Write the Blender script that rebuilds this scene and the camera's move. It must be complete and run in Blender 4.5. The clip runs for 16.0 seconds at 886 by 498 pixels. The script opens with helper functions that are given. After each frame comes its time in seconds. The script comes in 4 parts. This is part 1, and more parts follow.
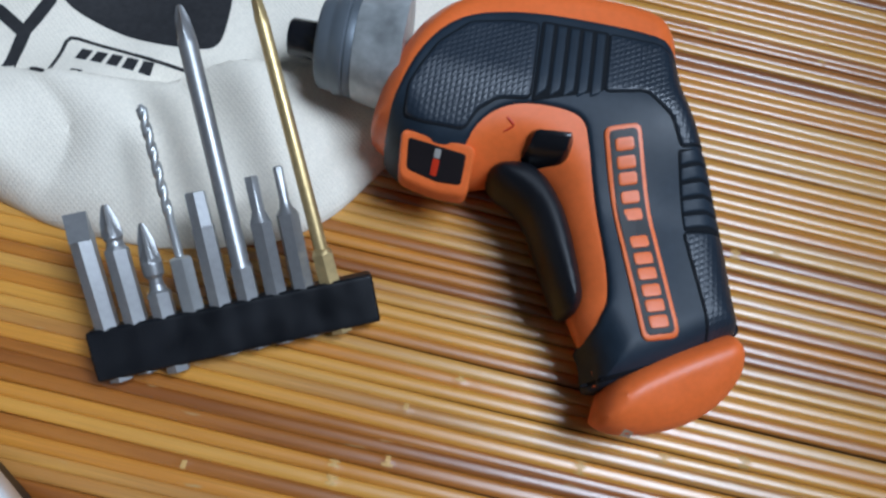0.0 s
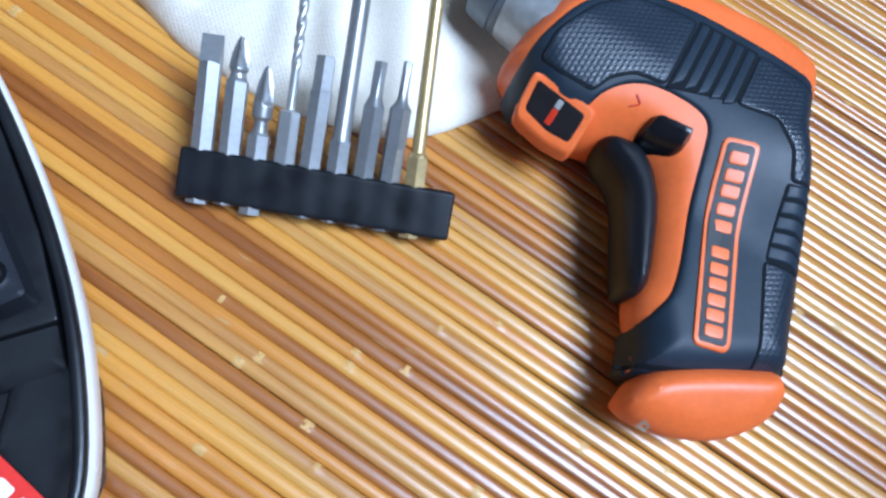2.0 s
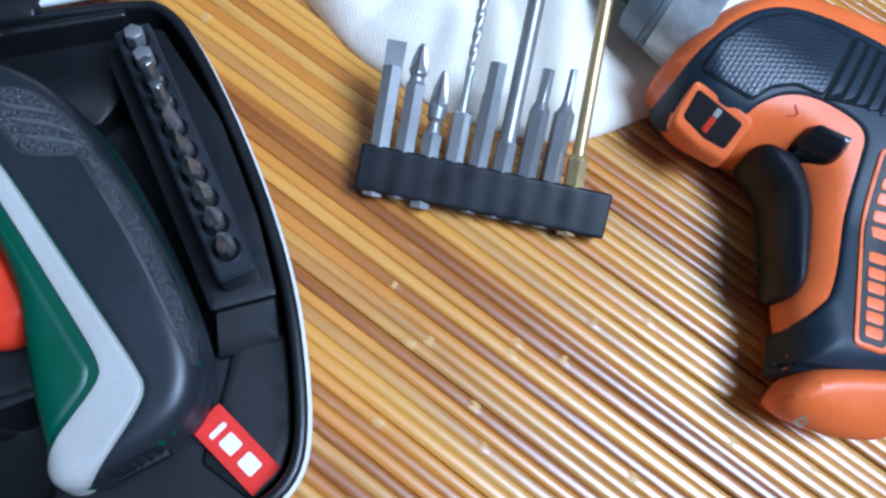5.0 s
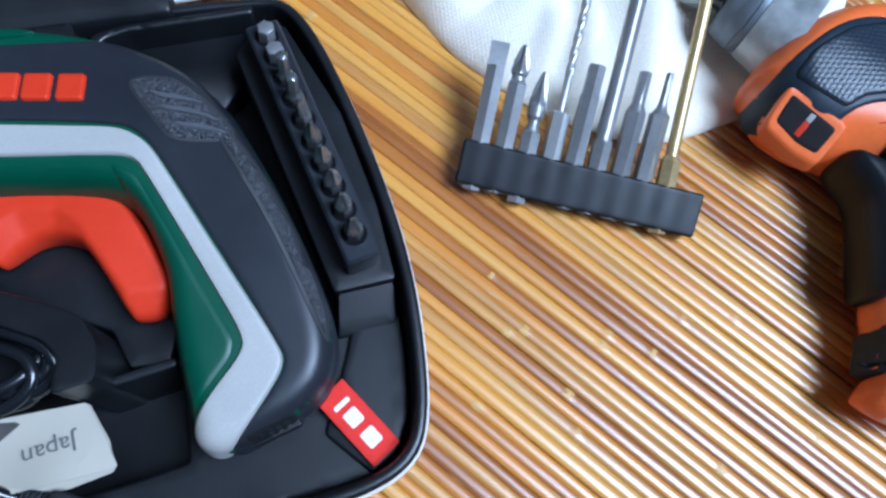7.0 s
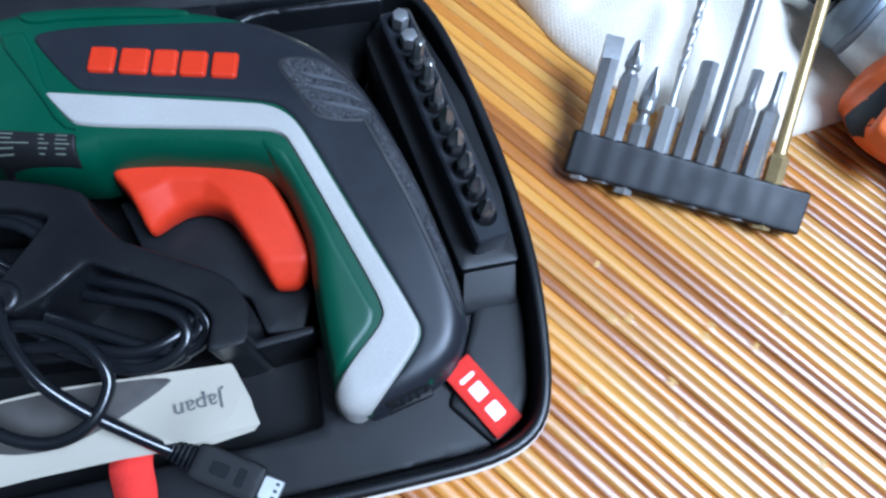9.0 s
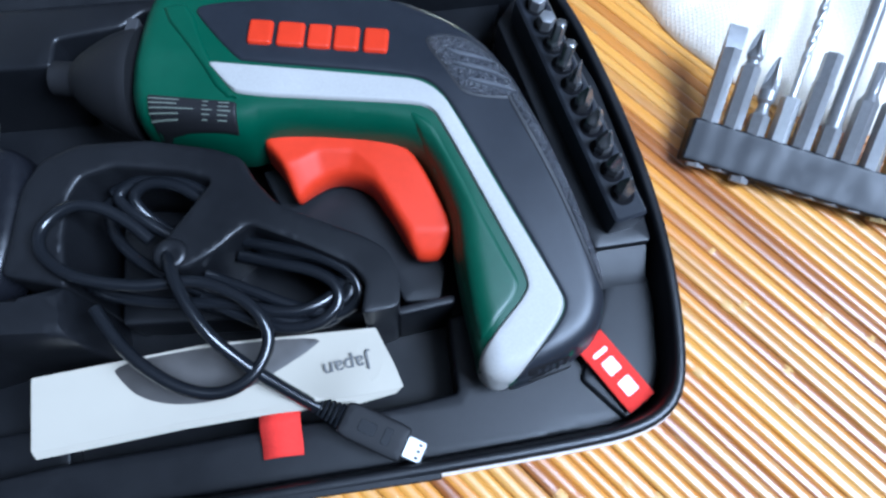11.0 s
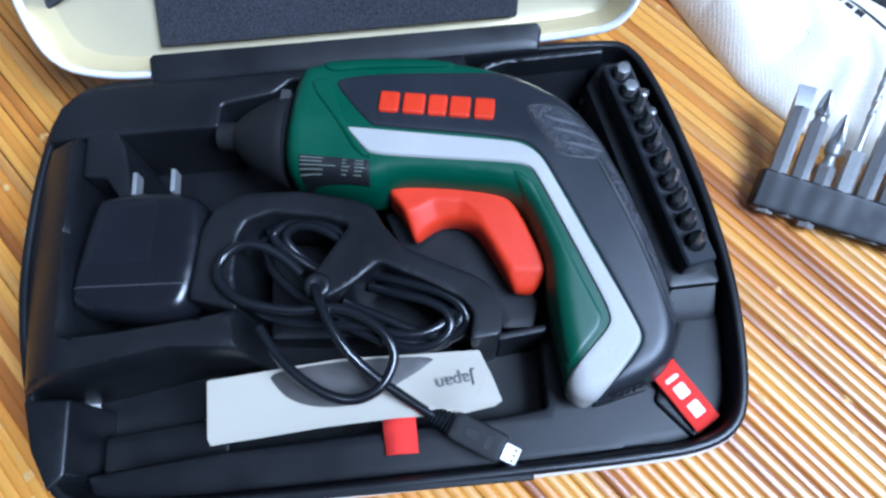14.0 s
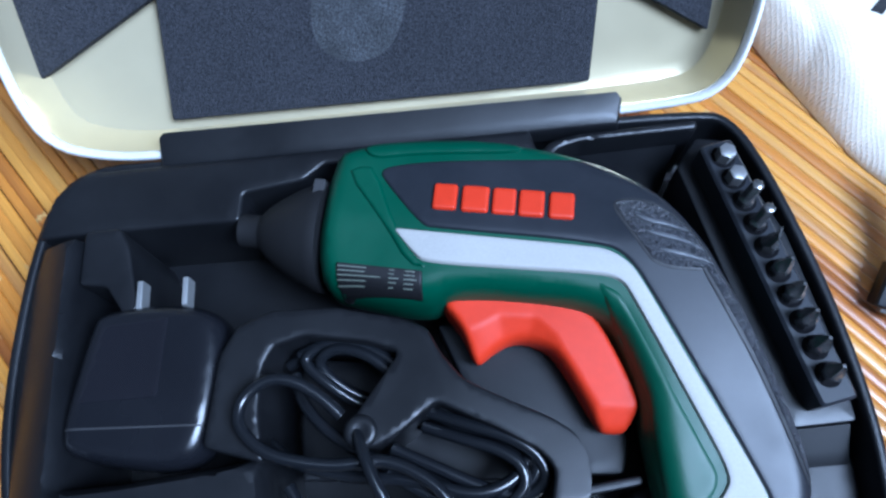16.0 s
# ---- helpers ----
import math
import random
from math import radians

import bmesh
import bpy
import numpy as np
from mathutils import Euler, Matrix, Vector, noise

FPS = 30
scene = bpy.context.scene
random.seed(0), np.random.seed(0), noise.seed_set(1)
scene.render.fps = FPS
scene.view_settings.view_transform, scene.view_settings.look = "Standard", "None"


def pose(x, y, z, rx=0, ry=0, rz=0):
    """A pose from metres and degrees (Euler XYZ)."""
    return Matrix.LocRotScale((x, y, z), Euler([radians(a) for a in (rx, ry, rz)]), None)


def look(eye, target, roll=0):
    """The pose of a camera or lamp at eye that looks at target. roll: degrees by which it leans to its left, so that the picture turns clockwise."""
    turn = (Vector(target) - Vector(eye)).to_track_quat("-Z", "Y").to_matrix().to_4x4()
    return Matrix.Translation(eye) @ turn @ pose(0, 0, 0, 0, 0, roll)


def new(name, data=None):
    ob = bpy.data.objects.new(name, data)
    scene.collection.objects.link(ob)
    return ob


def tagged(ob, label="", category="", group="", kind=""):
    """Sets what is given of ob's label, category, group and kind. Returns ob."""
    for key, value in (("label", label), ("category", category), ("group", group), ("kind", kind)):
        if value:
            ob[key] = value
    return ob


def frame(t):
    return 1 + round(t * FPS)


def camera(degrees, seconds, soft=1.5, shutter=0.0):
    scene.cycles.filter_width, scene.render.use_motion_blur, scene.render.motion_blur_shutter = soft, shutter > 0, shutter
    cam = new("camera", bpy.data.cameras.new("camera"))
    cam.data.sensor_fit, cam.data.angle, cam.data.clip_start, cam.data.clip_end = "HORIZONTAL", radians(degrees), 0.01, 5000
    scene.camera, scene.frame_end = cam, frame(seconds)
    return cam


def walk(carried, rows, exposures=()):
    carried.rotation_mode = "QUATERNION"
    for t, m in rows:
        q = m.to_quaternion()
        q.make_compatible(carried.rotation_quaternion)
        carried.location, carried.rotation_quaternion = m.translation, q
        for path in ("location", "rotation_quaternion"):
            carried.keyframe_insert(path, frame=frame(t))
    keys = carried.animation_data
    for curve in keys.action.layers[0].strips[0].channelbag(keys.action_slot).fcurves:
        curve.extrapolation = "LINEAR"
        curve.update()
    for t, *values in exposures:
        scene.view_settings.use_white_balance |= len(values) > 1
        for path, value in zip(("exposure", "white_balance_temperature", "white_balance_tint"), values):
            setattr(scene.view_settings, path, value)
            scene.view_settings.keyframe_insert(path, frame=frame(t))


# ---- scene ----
MM = 0.001

SOFT = 2.6
cam = camera(66.0, 16.0, soft=SOFT)
# seconds, eye in millimetres, yaw, pitch, roll
ROWS = [
    (0, 215.75, -82.95, 247.30, -52.50, -69.68, 13.45),
    (0.5, 203.59, -96.85, 239.75, -51.55, -69.06, 19.17),
    (1, 199.28, -103.61, 237.09, -49.11, -69.36, 24.00),
    (1.5, 195.03, -106.08, 236.64, -45.91, -69.19, 25.57),
    (2, 186.75, -103.26, 238.01, -43.74, -68.78, 26.00),
    (2.5, 177.08, -101.49, 238.73, -41.68, -68.92, 24.66),
    (3, 168.16, -100.31, 239.19, -39.98, -69.02, 23.51),
    (3.5, 159.67, -100.49, 239.50, -38.60, -68.79, 22.50),
    (6, 124.82, -100.86, 247.27, -31.28, -69.20, 17.18),
    (6.5, 116.30, -100.39, 248.38, -30.31, -69.21, 16.75),
    (7, 108.12, -100.62, 249.26, -28.94, -69.16, 15.98),
    (7.5, 100.57, -100.04, 250.79, -27.75, -69.43, 15.45),
    (8, 92.11, -100.76, 251.75, -26.07, -69.46, 14.47),
    (8.5, 83.46, -101.34, 252.09, -24.33, -69.56, 13.44),
    (9, 74.62, -101.57, 252.00, -22.69, -69.77, 12.51),
    (11.5, 27.80, -108.42, 252.83, -12.58, -70.28, 5.63),
    (12, 19.20, -111.04, 256.77, -7.30, -70.03, 1.06),
    (12.5, 12.28, -109.76, 264.07, -2.58, -70.39, -3.07),
    (13, 9.94, -107.13, 273.24, -0.81, -70.76, -4.63),
    (13.5, 15.33, -105.44, 284.37, -0.10, -70.79, -5.25),
    (14, 24.53, -107.73, 296.08, 0.79, -69.77, -6.02),
    (14.5, 27.87, -109.82, 304.75, -0.77, -68.35, -4.55),
    (15, 27.58, -106.02, 305.16, -0.94, -66.60, -4.44),
    (15.5, 20.23, -81.60, 294.43, 1.91, -66.93, -7.21),
    (16, 11.31, -53.83, 264.93, 4.47, -68.82, -9.58),
]
walk(cam, [(t, pose(x * MM, y * MM, z * MM, 90 + pitch, 0, yaw) @ pose(0, 0, 0, 0, 0, roll)) for t, x, y, z, yaw, pitch, roll in ROWS],
     exposures=[(0.0, -0.56, 6000, 10), (0.5, -0.58, 5950, 10), (1.0, -0.28, 5800, 10), (1.5, 0.04, 5450, 10), (2.0, 0.2, 5300, 10), (2.5, 0.12, 5150, 10), (6.0, 0.08, 5150, 10),
                (8.5, 0.3, 5350, 10), (11.5, 0.68, 5250, 12), (12.5, 0.92, 5100, 13), (13.5, 0.74, 5150, 13), (14.5, 0.34, 5200, 12), (16.0, 0.42, 5050, 12)])

# ---- light: a bright window in one wall, soft daylight ----
ROOM = dict(x0=-1.8, x1=1.8, y0=-0.70, y1=2.2, z0=-0.78, z1=2.85)
WIN = dict(x0=-0.36, x1=0.36, z0=0.78, z1=2.78)
ROOM_M = pose(0.14, 0.02, 0, 0, 0, 55)  # the window wall faces the table from beyond the case's corner
world = bpy.data.worlds.new("sky")
scene.world = world
world.use_nodes = True
wn = world.node_tree.nodes
sky = wn.new("ShaderNodeTexSky")
sky.sky_type, sky.sun_disc, sky.sun_elevation, sky.sun_rotation = "NISHITA", False, radians(40), radians(180)
world.node_tree.links.new(sky.outputs[0], wn["Background"].inputs[0])
wn["Background"].inputs[1].default_value = 0.12

lamp = bpy.data.lights.new("window_daylight", "AREA")
lamp.shape, lamp.size, lamp.size_y = "RECTANGLE", WIN["x1"] - WIN["x0"] - 0.12, WIN["z1"] - WIN["z0"] - 0.12
lamp.energy, lamp.color = 111.0, (0.76, 0.87, 1.0)
lamp_ob = new("window_daylight", lamp)
lamp_ob.matrix_world = ROOM_M @ look(((WIN["x0"] + WIN["x1"]) / 2, ROOM["y0"] - 0.02, (WIN["z0"] + WIN["z1"]) / 2),
                            ((WIN["x0"] + WIN["x1"]) / 2, 1.0, (WIN["z0"] + WIN["z1"]) / 2))


# ---- materials ----
def shader(name, colour, rough=0.5, metal=0.0, grain=0.0, grain_size=400.0, blotch=0.08, blotch_size=25.0, bump=0.0, bump_size=900.0,
           rough_var=0.1, specular=0.5, random=0.0, coat=0.0, bump_depth=0.0004):
    """Principled material: base colour with blotches and grain, uneven roughness and fine relief, at sizes given per metre."""
    m = bpy.data.materials.new(name)
    m.use_nodes = True
    nt = m.node_tree
    n, link = nt.nodes, nt.links.new
    bsdf = n["Principled BSDF"]
    tc = n.new("ShaderNodeTexCoord")

    def noise_node(scale, detail=4.0):
        t = n.new("ShaderNodeTexNoise")
        t.inputs["Scale"].default_value, t.inputs["Detail"].default_value = scale, detail
        link(tc.outputs["Object"], t.inputs["Vector"])
        return t

    big, small = noise_node(blotch_size, 3.0), noise_node(grain_size, 5.0)

    def spread(source, amount):
        r = n.new("ShaderNodeMapRange")
        r.inputs[1].default_value, r.inputs[2].default_value = 0.3, 0.7
        r.inputs[3].default_value, r.inputs[4].default_value = 1 - amount, 1 + amount
        link(source, r.inputs[0])
        return r.outputs[0]

    a, b = spread(big.outputs["Fac"], blotch), spread(small.outputs["Fac"], grain)
    mul = n.new("ShaderNodeMath")
    mul.operation = "MULTIPLY"
    link(a, mul.inputs[0])
    link(b, mul.inputs[1])
    value = mul.outputs[0]
    if random:
        info = n.new("ShaderNodeObjectInfo")
        r = n.new("ShaderNodeMapRange")
        r.inputs[3].default_value, r.inputs[4].default_value = 1 - random, 1 + random
        link(info.outputs["Random"], r.inputs[0])
        mul2 = n.new("ShaderNodeMath")
        mul2.operation = "MULTIPLY"
        link(value, mul2.inputs[0])
        link(r.outputs[0], mul2.inputs[1])
        value = mul2.outputs[0]
    hsv = n.new("ShaderNodeHueSaturation")
    hsv.inputs["Color"].default_value = (*colour, 1)
    link(value, hsv.inputs["Value"])
    link(hsv.outputs[0], bsdf.inputs["Base Color"])
    rr = n.new("ShaderNodeMapRange")
    rr.inputs[1].default_value, rr.inputs[2].default_value = 0.3, 0.7
    rr.inputs[3].default_value, rr.inputs[4].default_value = max(0.03, rough - rough_var), min(1, rough + rough_var)
    link(big.outputs["Fac"], rr.inputs[0])
    link(rr.outputs[0], bsdf.inputs["Roughness"])
    bsdf.inputs["Metallic"].default_value = metal
    bsdf.inputs["Specular IOR Level"].default_value = specular
    bsdf.inputs["Coat Weight"].default_value = coat
    bsdf.inputs["Coat Roughness"].default_value = 0.12
    if bump:
        f = noise_node(bump_size, 4.0)
        bp = n.new("ShaderNodeBump")
        bp.inputs["Strength"].default_value, bp.inputs["Distance"].default_value = bump, bump_depth
        link(f.outputs["Fac"], bp.inputs["Height"])
        link(bp.outputs[0], bsdf.inputs["Normal"])
    return m


def knurled(name, colour, pitch, angle, rough=0.5, depth=0.0004):
    """Rubber with a raised diamond grid: two crossed sets of grooves, pitch in metres."""
    m = shader(name, colour, rough, blotch=0.12, grain=0.06)
    n, link = m.node_tree.nodes, m.node_tree.links.new
    tc = n.new("ShaderNodeTexCoord")
    total = None
    for k in (-1, 1):
        mp = n.new("ShaderNodeMapping")
        mp.inputs["Rotation"].default_value = (0, 0, radians(angle + k * 30))
        w = n.new("ShaderNodeTexWave")
        w.wave_profile = "TRI"
        w.inputs["Scale"].default_value = 1 / (pitch * 3.2)
        link(tc.outputs["Object"], mp.inputs["Vector"])
        link(mp.outputs[0], w.inputs["Vector"])
        if total is None:
            total = w.outputs["Fac"]
        else:
            mn = n.new("ShaderNodeMath")
            mn.operation = "MINIMUM"
            link(total, mn.inputs[0])
            link(w.outputs["Fac"], mn.inputs[1])
            total = mn.outputs[0]
    bp = n.new("ShaderNodeBump")
    bp.inputs["Strength"].default_value, bp.inputs["Distance"].default_value = 1.0, depth
    link(total, bp.inputs["Height"])
    link(bp.outputs[0], n["Principled BSDF"].inputs["Normal"])
    return m


def bamboo_material():
    """Lacquered bamboo: each rod its own tone from straw to brown, with long fibres, darker flecks and pale chips at the nodes."""
    m = bpy.data.materials.new("lacquered_bamboo")
    m.use_nodes = True
    n, link = m.node_tree.nodes, m.node_tree.links.new
    bsdf = n["Principled BSDF"]
    tc, info = n.new("ShaderNodeTexCoord"), n.new("ShaderNodeObjectInfo")
    shift = n.new("ShaderNodeVectorMath")
    shift.operation = "MULTIPLY_ADD"
    shift.inputs[1].default_value = (1, 1, 1)
    comb = n.new("ShaderNodeCombineXYZ")
    big = n.new("ShaderNodeMath")
    big.operation, big.inputs[1].default_value = "MULTIPLY", 13.0
    link(info.outputs["Random"], big.inputs[0])
    link(big.outputs[0], comb.inputs[0])
    link(tc.outputs["Object"], shift.inputs[0])
    link(comb.outputs[0], shift.inputs[2])

    def stretched(sx, sy, detail=4.0, scale=1.0):
        mp = n.new("ShaderNodeMapping")
        mp.inputs["Scale"].default_value = (sx, sy, sy)
        t = n.new("ShaderNodeTexNoise")
        t.inputs["Scale"].default_value, t.inputs["Detail"].default_value = scale, detail
        link(shift.outputs[0], mp.inputs[0])
        link(mp.outputs[0], t.inputs["Vector"])
        return t

    tone = n.new("ShaderNodeValToRGB")
    stops = [(0.0, (0.25, 0.074, 0.010)), (0.15, (0.38, 0.128, 0.016)), (0.35, (0.56, 0.215, 0.026)), (0.62, (0.66, 0.30, 0.042)),
             (0.88, (0.63, 0.315, 0.062)), (1.0, (0.47, 0.205, 0.044))]
    while len(tone.color_ramp.elements) < len(stops):
        tone.color_ramp.elements.new(0.5)
    for e, (at, c) in zip(tone.color_ramp.elements, stops):
        e.position, e.color = at, (*c, 1)
    slow = stretched(7, 60, 3.0)
    add = n.new("ShaderNodeMath")
    add.operation = "MULTIPLY_ADD"
    add.inputs[1].default_value, add.inputs[2].default_value = 0.75, -0.38
    link(slow.outputs["Fac"], add.inputs[0])
    both = n.new("ShaderNodeMath")
    both.operation = "ADD"
    link(info.outputs["Random"], both.inputs[0])
    link(add.outputs[0], both.inputs[1])
    link(both.outputs[0], tone.inputs[0])
    fibre = stretched(28, 2600, 4.0)
    fr = n.new("ShaderNodeMapRange")
    fr.inputs[1].default_value, fr.inputs[2].default_value, fr.inputs[3].default_value, fr.inputs[4].default_value = 0.3, 0.7, 0.84, 1.1
    link(fibre.outputs["Fac"], fr.inputs[0])
    hsv = n.new("ShaderNodeHueSaturation")
    link(tone.outputs[0], hsv.inputs["Color"])
    link(fr.outputs[0], hsv.inputs["Value"])
    chip = stretched(60, 260, 2.0)
    cr = n.new("ShaderNodeValToRGB")
    cr.color_ramp.elements[0].position, cr.color_ramp.elements[1].position = 0.68, 0.80
    link(chip.outputs["Fac"], cr.inputs[0])
    mix = n.new("ShaderNodeMix")
    mix.data_type = "RGBA"
    mix.inputs[7].default_value = (0.50, 0.33, 0.14, 1)
    link(cr.outputs[0], mix.inputs[0])
    link(hsv.outputs[0], mix.inputs[6])
    link(mix.outputs[2], bsdf.inputs["Base Color"])
    rr = n.new("ShaderNodeMapRange")
    rr.inputs[3].default_value, rr.inputs[4].default_value = 0.24, 0.42
    bsdf.inputs["Coat Weight"].default_value, bsdf.inputs["Coat Roughness"].default_value = 1.0, 0.33
    bsdf.inputs["Coat IOR"].default_value = 1.62
    link(slow.outputs["Fac"], rr.inputs[0])
    link(rr.outputs[0], bsdf.inputs["Roughness"])
    bp = n.new("ShaderNodeBump")
    bp.inputs["Strength"].default_value, bp.inputs["Distance"].default_value = 0.35, 0.0003
    link(fibre.outputs["Fac"], bp.inputs["Height"])
    link(bp.outputs[0], bsdf.inputs["Normal"])
    return m


def cloth_material(name, colour, threads=1500.0):
    """Plain-weave cotton: warp and weft from two wave textures as fine relief."""
    m = shader(name, colour, 0.9, blotch=0.05, grain=0.06, grain_size=900, specular=0.2)
    n, link = m.node_tree.nodes, m.node_tree.links.new
    tc = n.new("ShaderNodeTexCoord")
    total = None
    for axis in ("X", "Y"):
        w = n.new("ShaderNodeTexWave")
        w.bands_direction = axis
        w.inputs["Scale"].default_value, w.inputs["Distortion"].default_value, w.inputs["Detail Scale"].default_value = threads / 6.28 * 0.9, 1.2, 2.0
        link(tc.outputs["Object"], w.inputs["Vector"])
        if total is None:
            total = w.outputs["Fac"]
        else:
            ad = n.new("ShaderNodeMath")
            ad.operation = "MAXIMUM"
            link(total, ad.inputs[0])
            link(w.outputs["Fac"], ad.inputs[1])
            total = ad.outputs[0]
    bp = n.new("ShaderNodeBump")
    bp.inputs["Strength"].default_value, bp.inputs["Distance"].default_value = 0.45, 0.0003
    link(total, bp.inputs["Height"])
    link(bp.outputs[0], n["Principled BSDF"].inputs["Normal"])
    return m


BAMBOO = bamboo_material()
WALL = shader("wall_paint", (0.10, 0.10, 0.102), 0.8, bump=0.2, bump_size=120)
WOOD = shader("table_wood", (0.10, 0.05, 0.025), 0.5, blotch=0.2)
TRAY = shader("black_tray_plastic", (0.0075, 0.008, 0.0095), 0.38, grain=0.12, blotch=0.15, bump=0.25, bump_size=2600, bump_depth=0.0002, specular=0.42)
TIN = shader("silver_painted_tin", (0.80, 0.80, 0.785), 0.3, 0.1, blotch=0.06)
GOLD = shader("gold_lacquered_tin", (0.74, 0.645, 0.42), 0.16, 0.55, blotch=0.05, rough_var=0.05)
FOAM = shader("dark_grey_foam", (0.035, 0.036, 0.042), 0.95, grain=0.5, grain_size=1500, bump=1.0, bump_size=1400, bump_depth=0.001, specular=0.15)
FOAM_WORN = shader("rubbed_foam", (0.042, 0.045, 0.050), 0.9, grain=0.6, grain_size=1300, blotch=0.5, blotch_size=60, bump=1.0, bump_size=1400, bump_depth=0.001)
GREEN = shader("dark_green_plastic", (0.0035, 0.057, 0.030), 0.42, grain=0.05, bump=0.15, bump_size=2600, bump_depth=0.0002, specular=0.38)
SILVER = shader("silver_grey_plastic", (0.36, 0.345, 0.32), 0.55, 0.0, grain=0.06, grain_size=1500)
RED = shader("red_plastic", (0.56, 0.032, 0.008), 0.46, grain=0.04, bump=0.1, bump_size=2500, bump_depth=0.0002, specular=0.35)
BLACK_SOFT = shader("black_soft_grip", (0.016, 0.018, 0.023), 0.38, grain=0.08, bump=0.12, bump_size=3200, bump_depth=0.0002, specular=0.4)
BLACK_GRAINED = shader("black_grained_rubber", (0.045, 0.047, 0.054), 0.3, grain=0.5, grain_size=1000, bump=1.0, bump_size=900, bump_depth=0.0025, specular=0.9)
BLACK_NOSE = shader("matt_black_nose", (0.009, 0.009, 0.010), 0.6, bump=0.15, bump_size=2500, bump_depth=0.0002, specular=0.3)
GLOSS_BLACK = shader("gloss_black_plastic", (0.0075, 0.008, 0.0105), 0.26, rough_var=0.06)
BLACK_TRIGGER = shader("black_trigger_plastic", (0.007, 0.008, 0.011), 0.4, rough_var=0.06, specular=0.35, bump=0.1, bump_size=2500, bump_depth=0.0002)
MIRROR_BLACK = shader("polished_black_plastic", (0.010, 0.010, 0.013), 0.12, rough_var=0.03)
CABLE = shader("black_cable_sheath", (0.007, 0.008, 0.010), 0.2, rough_var=0.06)
PAPER = shader("white_paper", (0.38, 0.345, 0.28), 0.7, blotch=0.05)
INK = shader("dark_print", (0.03, 0.03, 0.032), 0.6)
# near-black colour for the shade inside the rack's sockets
SOCKET_SHADE = shader("socket_shade", (0.003, 0.003, 0.004), 0.8, specular=0.1)
FADED = shader("faded_grey_print", (0.11, 0.11, 0.11), 0.7)
WINDOW_DARK = shader("dark_charge_window", (0.012, 0.009, 0.010), 0.5, specular=0.25)
PATCH = shader("brown_grey_print", (0.055, 0.05, 0.046), 0.5, blotch=0.25, blotch_size=90)
RED_CLOTH = cloth_material("red_woven_ribbon", (0.72, 0.04, 0.03), 4000)
WHITE_THREAD = shader("white_woven_thread", (0.85, 0.82, 0.80), 0.8)
FINE_PRINT = shader("grey_fine_print", (0.13, 0.15, 0.12), 0.6)
STEEL = shader("grey_tool_steel", (0.31, 0.31, 0.312), 0.4, 0.65, grain=0.08, rough_var=0.1)
RIB = shader("smooth_black_rib", (0.075, 0.078, 0.086), 0.34, specular=0.8, rough_var=0.05)
DARK_STEEL = shader("dark_bit_steel", (0.24, 0.24, 0.24), 0.27, 0.8, grain=0.08)
BRIGHT_STEEL = shader("bright_steel", (0.50, 0.505, 0.50), 0.4, 0.75, grain=0.05, rough_var=0.06)
BRASS = shader("brass_coated_steel", (0.62, 0.46, 0.22), 0.42, 0.75, grain=0.1)
ORANGE = shader("orange_plastic", (0.86, 0.168, 0.035), 0.45, grain=0.05, bump=0.1, bump_size=2500, bump_depth=0.0002)
SLATE = shader("slate_grey_rubber", (0.014, 0.024, 0.037), 0.5, grain=0.10, blotch=0.15, specular=0.32, bump=0.2, bump_size=2200, bump_depth=0.0002)
# darker copy of the slate rubber, for shade painted into its grooves
SLATE_SHADE = shader("groove_shade_rubber", (0.006, 0.008, 0.011), 0.8, specular=0.2)
SLATE_KNURL = knurled("knurled_slate_rubber", (0.014, 0.023, 0.036), 0.0019, 30, 0.42, 0.00013)
CHUCK = shader("grey_metallic_chuck", (0.15, 0.175, 0.20), 0.5, 0.4, blotch=0.15)
CHUCK_LIGHT = shader("light_grey_metal_collar", (0.42, 0.44, 0.44), 0.4, 0.4, grain=0.15, grain_size=250, blotch=0.3, blotch_size=60)
RUBBER_BLOCK = shader("black_bit_block", (0.003, 0.0038, 0.006), 0.44, specular=0.4, blotch=0.3, blotch_size=60)
COTTON = cloth_material("cream_cotton", (0.83, 0.765, 0.65), 1500.0)
PRINT = shader("black_screen_print", (0.018, 0.018, 0.02), 0.85, grain=0.3)


# ---- mesh helpers (all outlines in millimetres) ----
def link_mesh(name, verts, faces, material, parent=None, label="", smooth=True, scale=MM):
    me = bpy.data.meshes.new(name)
    me.from_pydata([(v[0] * scale, v[1] * scale, v[2] * scale) for v in verts], [], faces)
    me.materials.append(material)
    if smooth:
        me.shade_smooth()
        me.set_sharp_from_angle(angle=radians(42))
    me.update()
    ob = new(name, me)
    if parent is not None:
        ob.parent = parent
    if label:
        ob["label"] = label
    return ob


def empty(name, m, label, category, group="", kind=""):
    ob = new(name)
    ob.empty_display_size = 0.01
    ob.matrix_world = m
    return tagged(ob, label, category, group, kind)


def smooth_outline(pts, rounds=2):
    """Corner cutting: turns control points into a flowing closed outline."""
    p = np.array(pts, float)
    for _ in range(rounds):
        q = np.roll(p, -1, 0)
        p = np.stack([0.75 * p + 0.25 * q, 0.25 * p + 0.75 * q], 1).reshape(-1, 2)
    return p


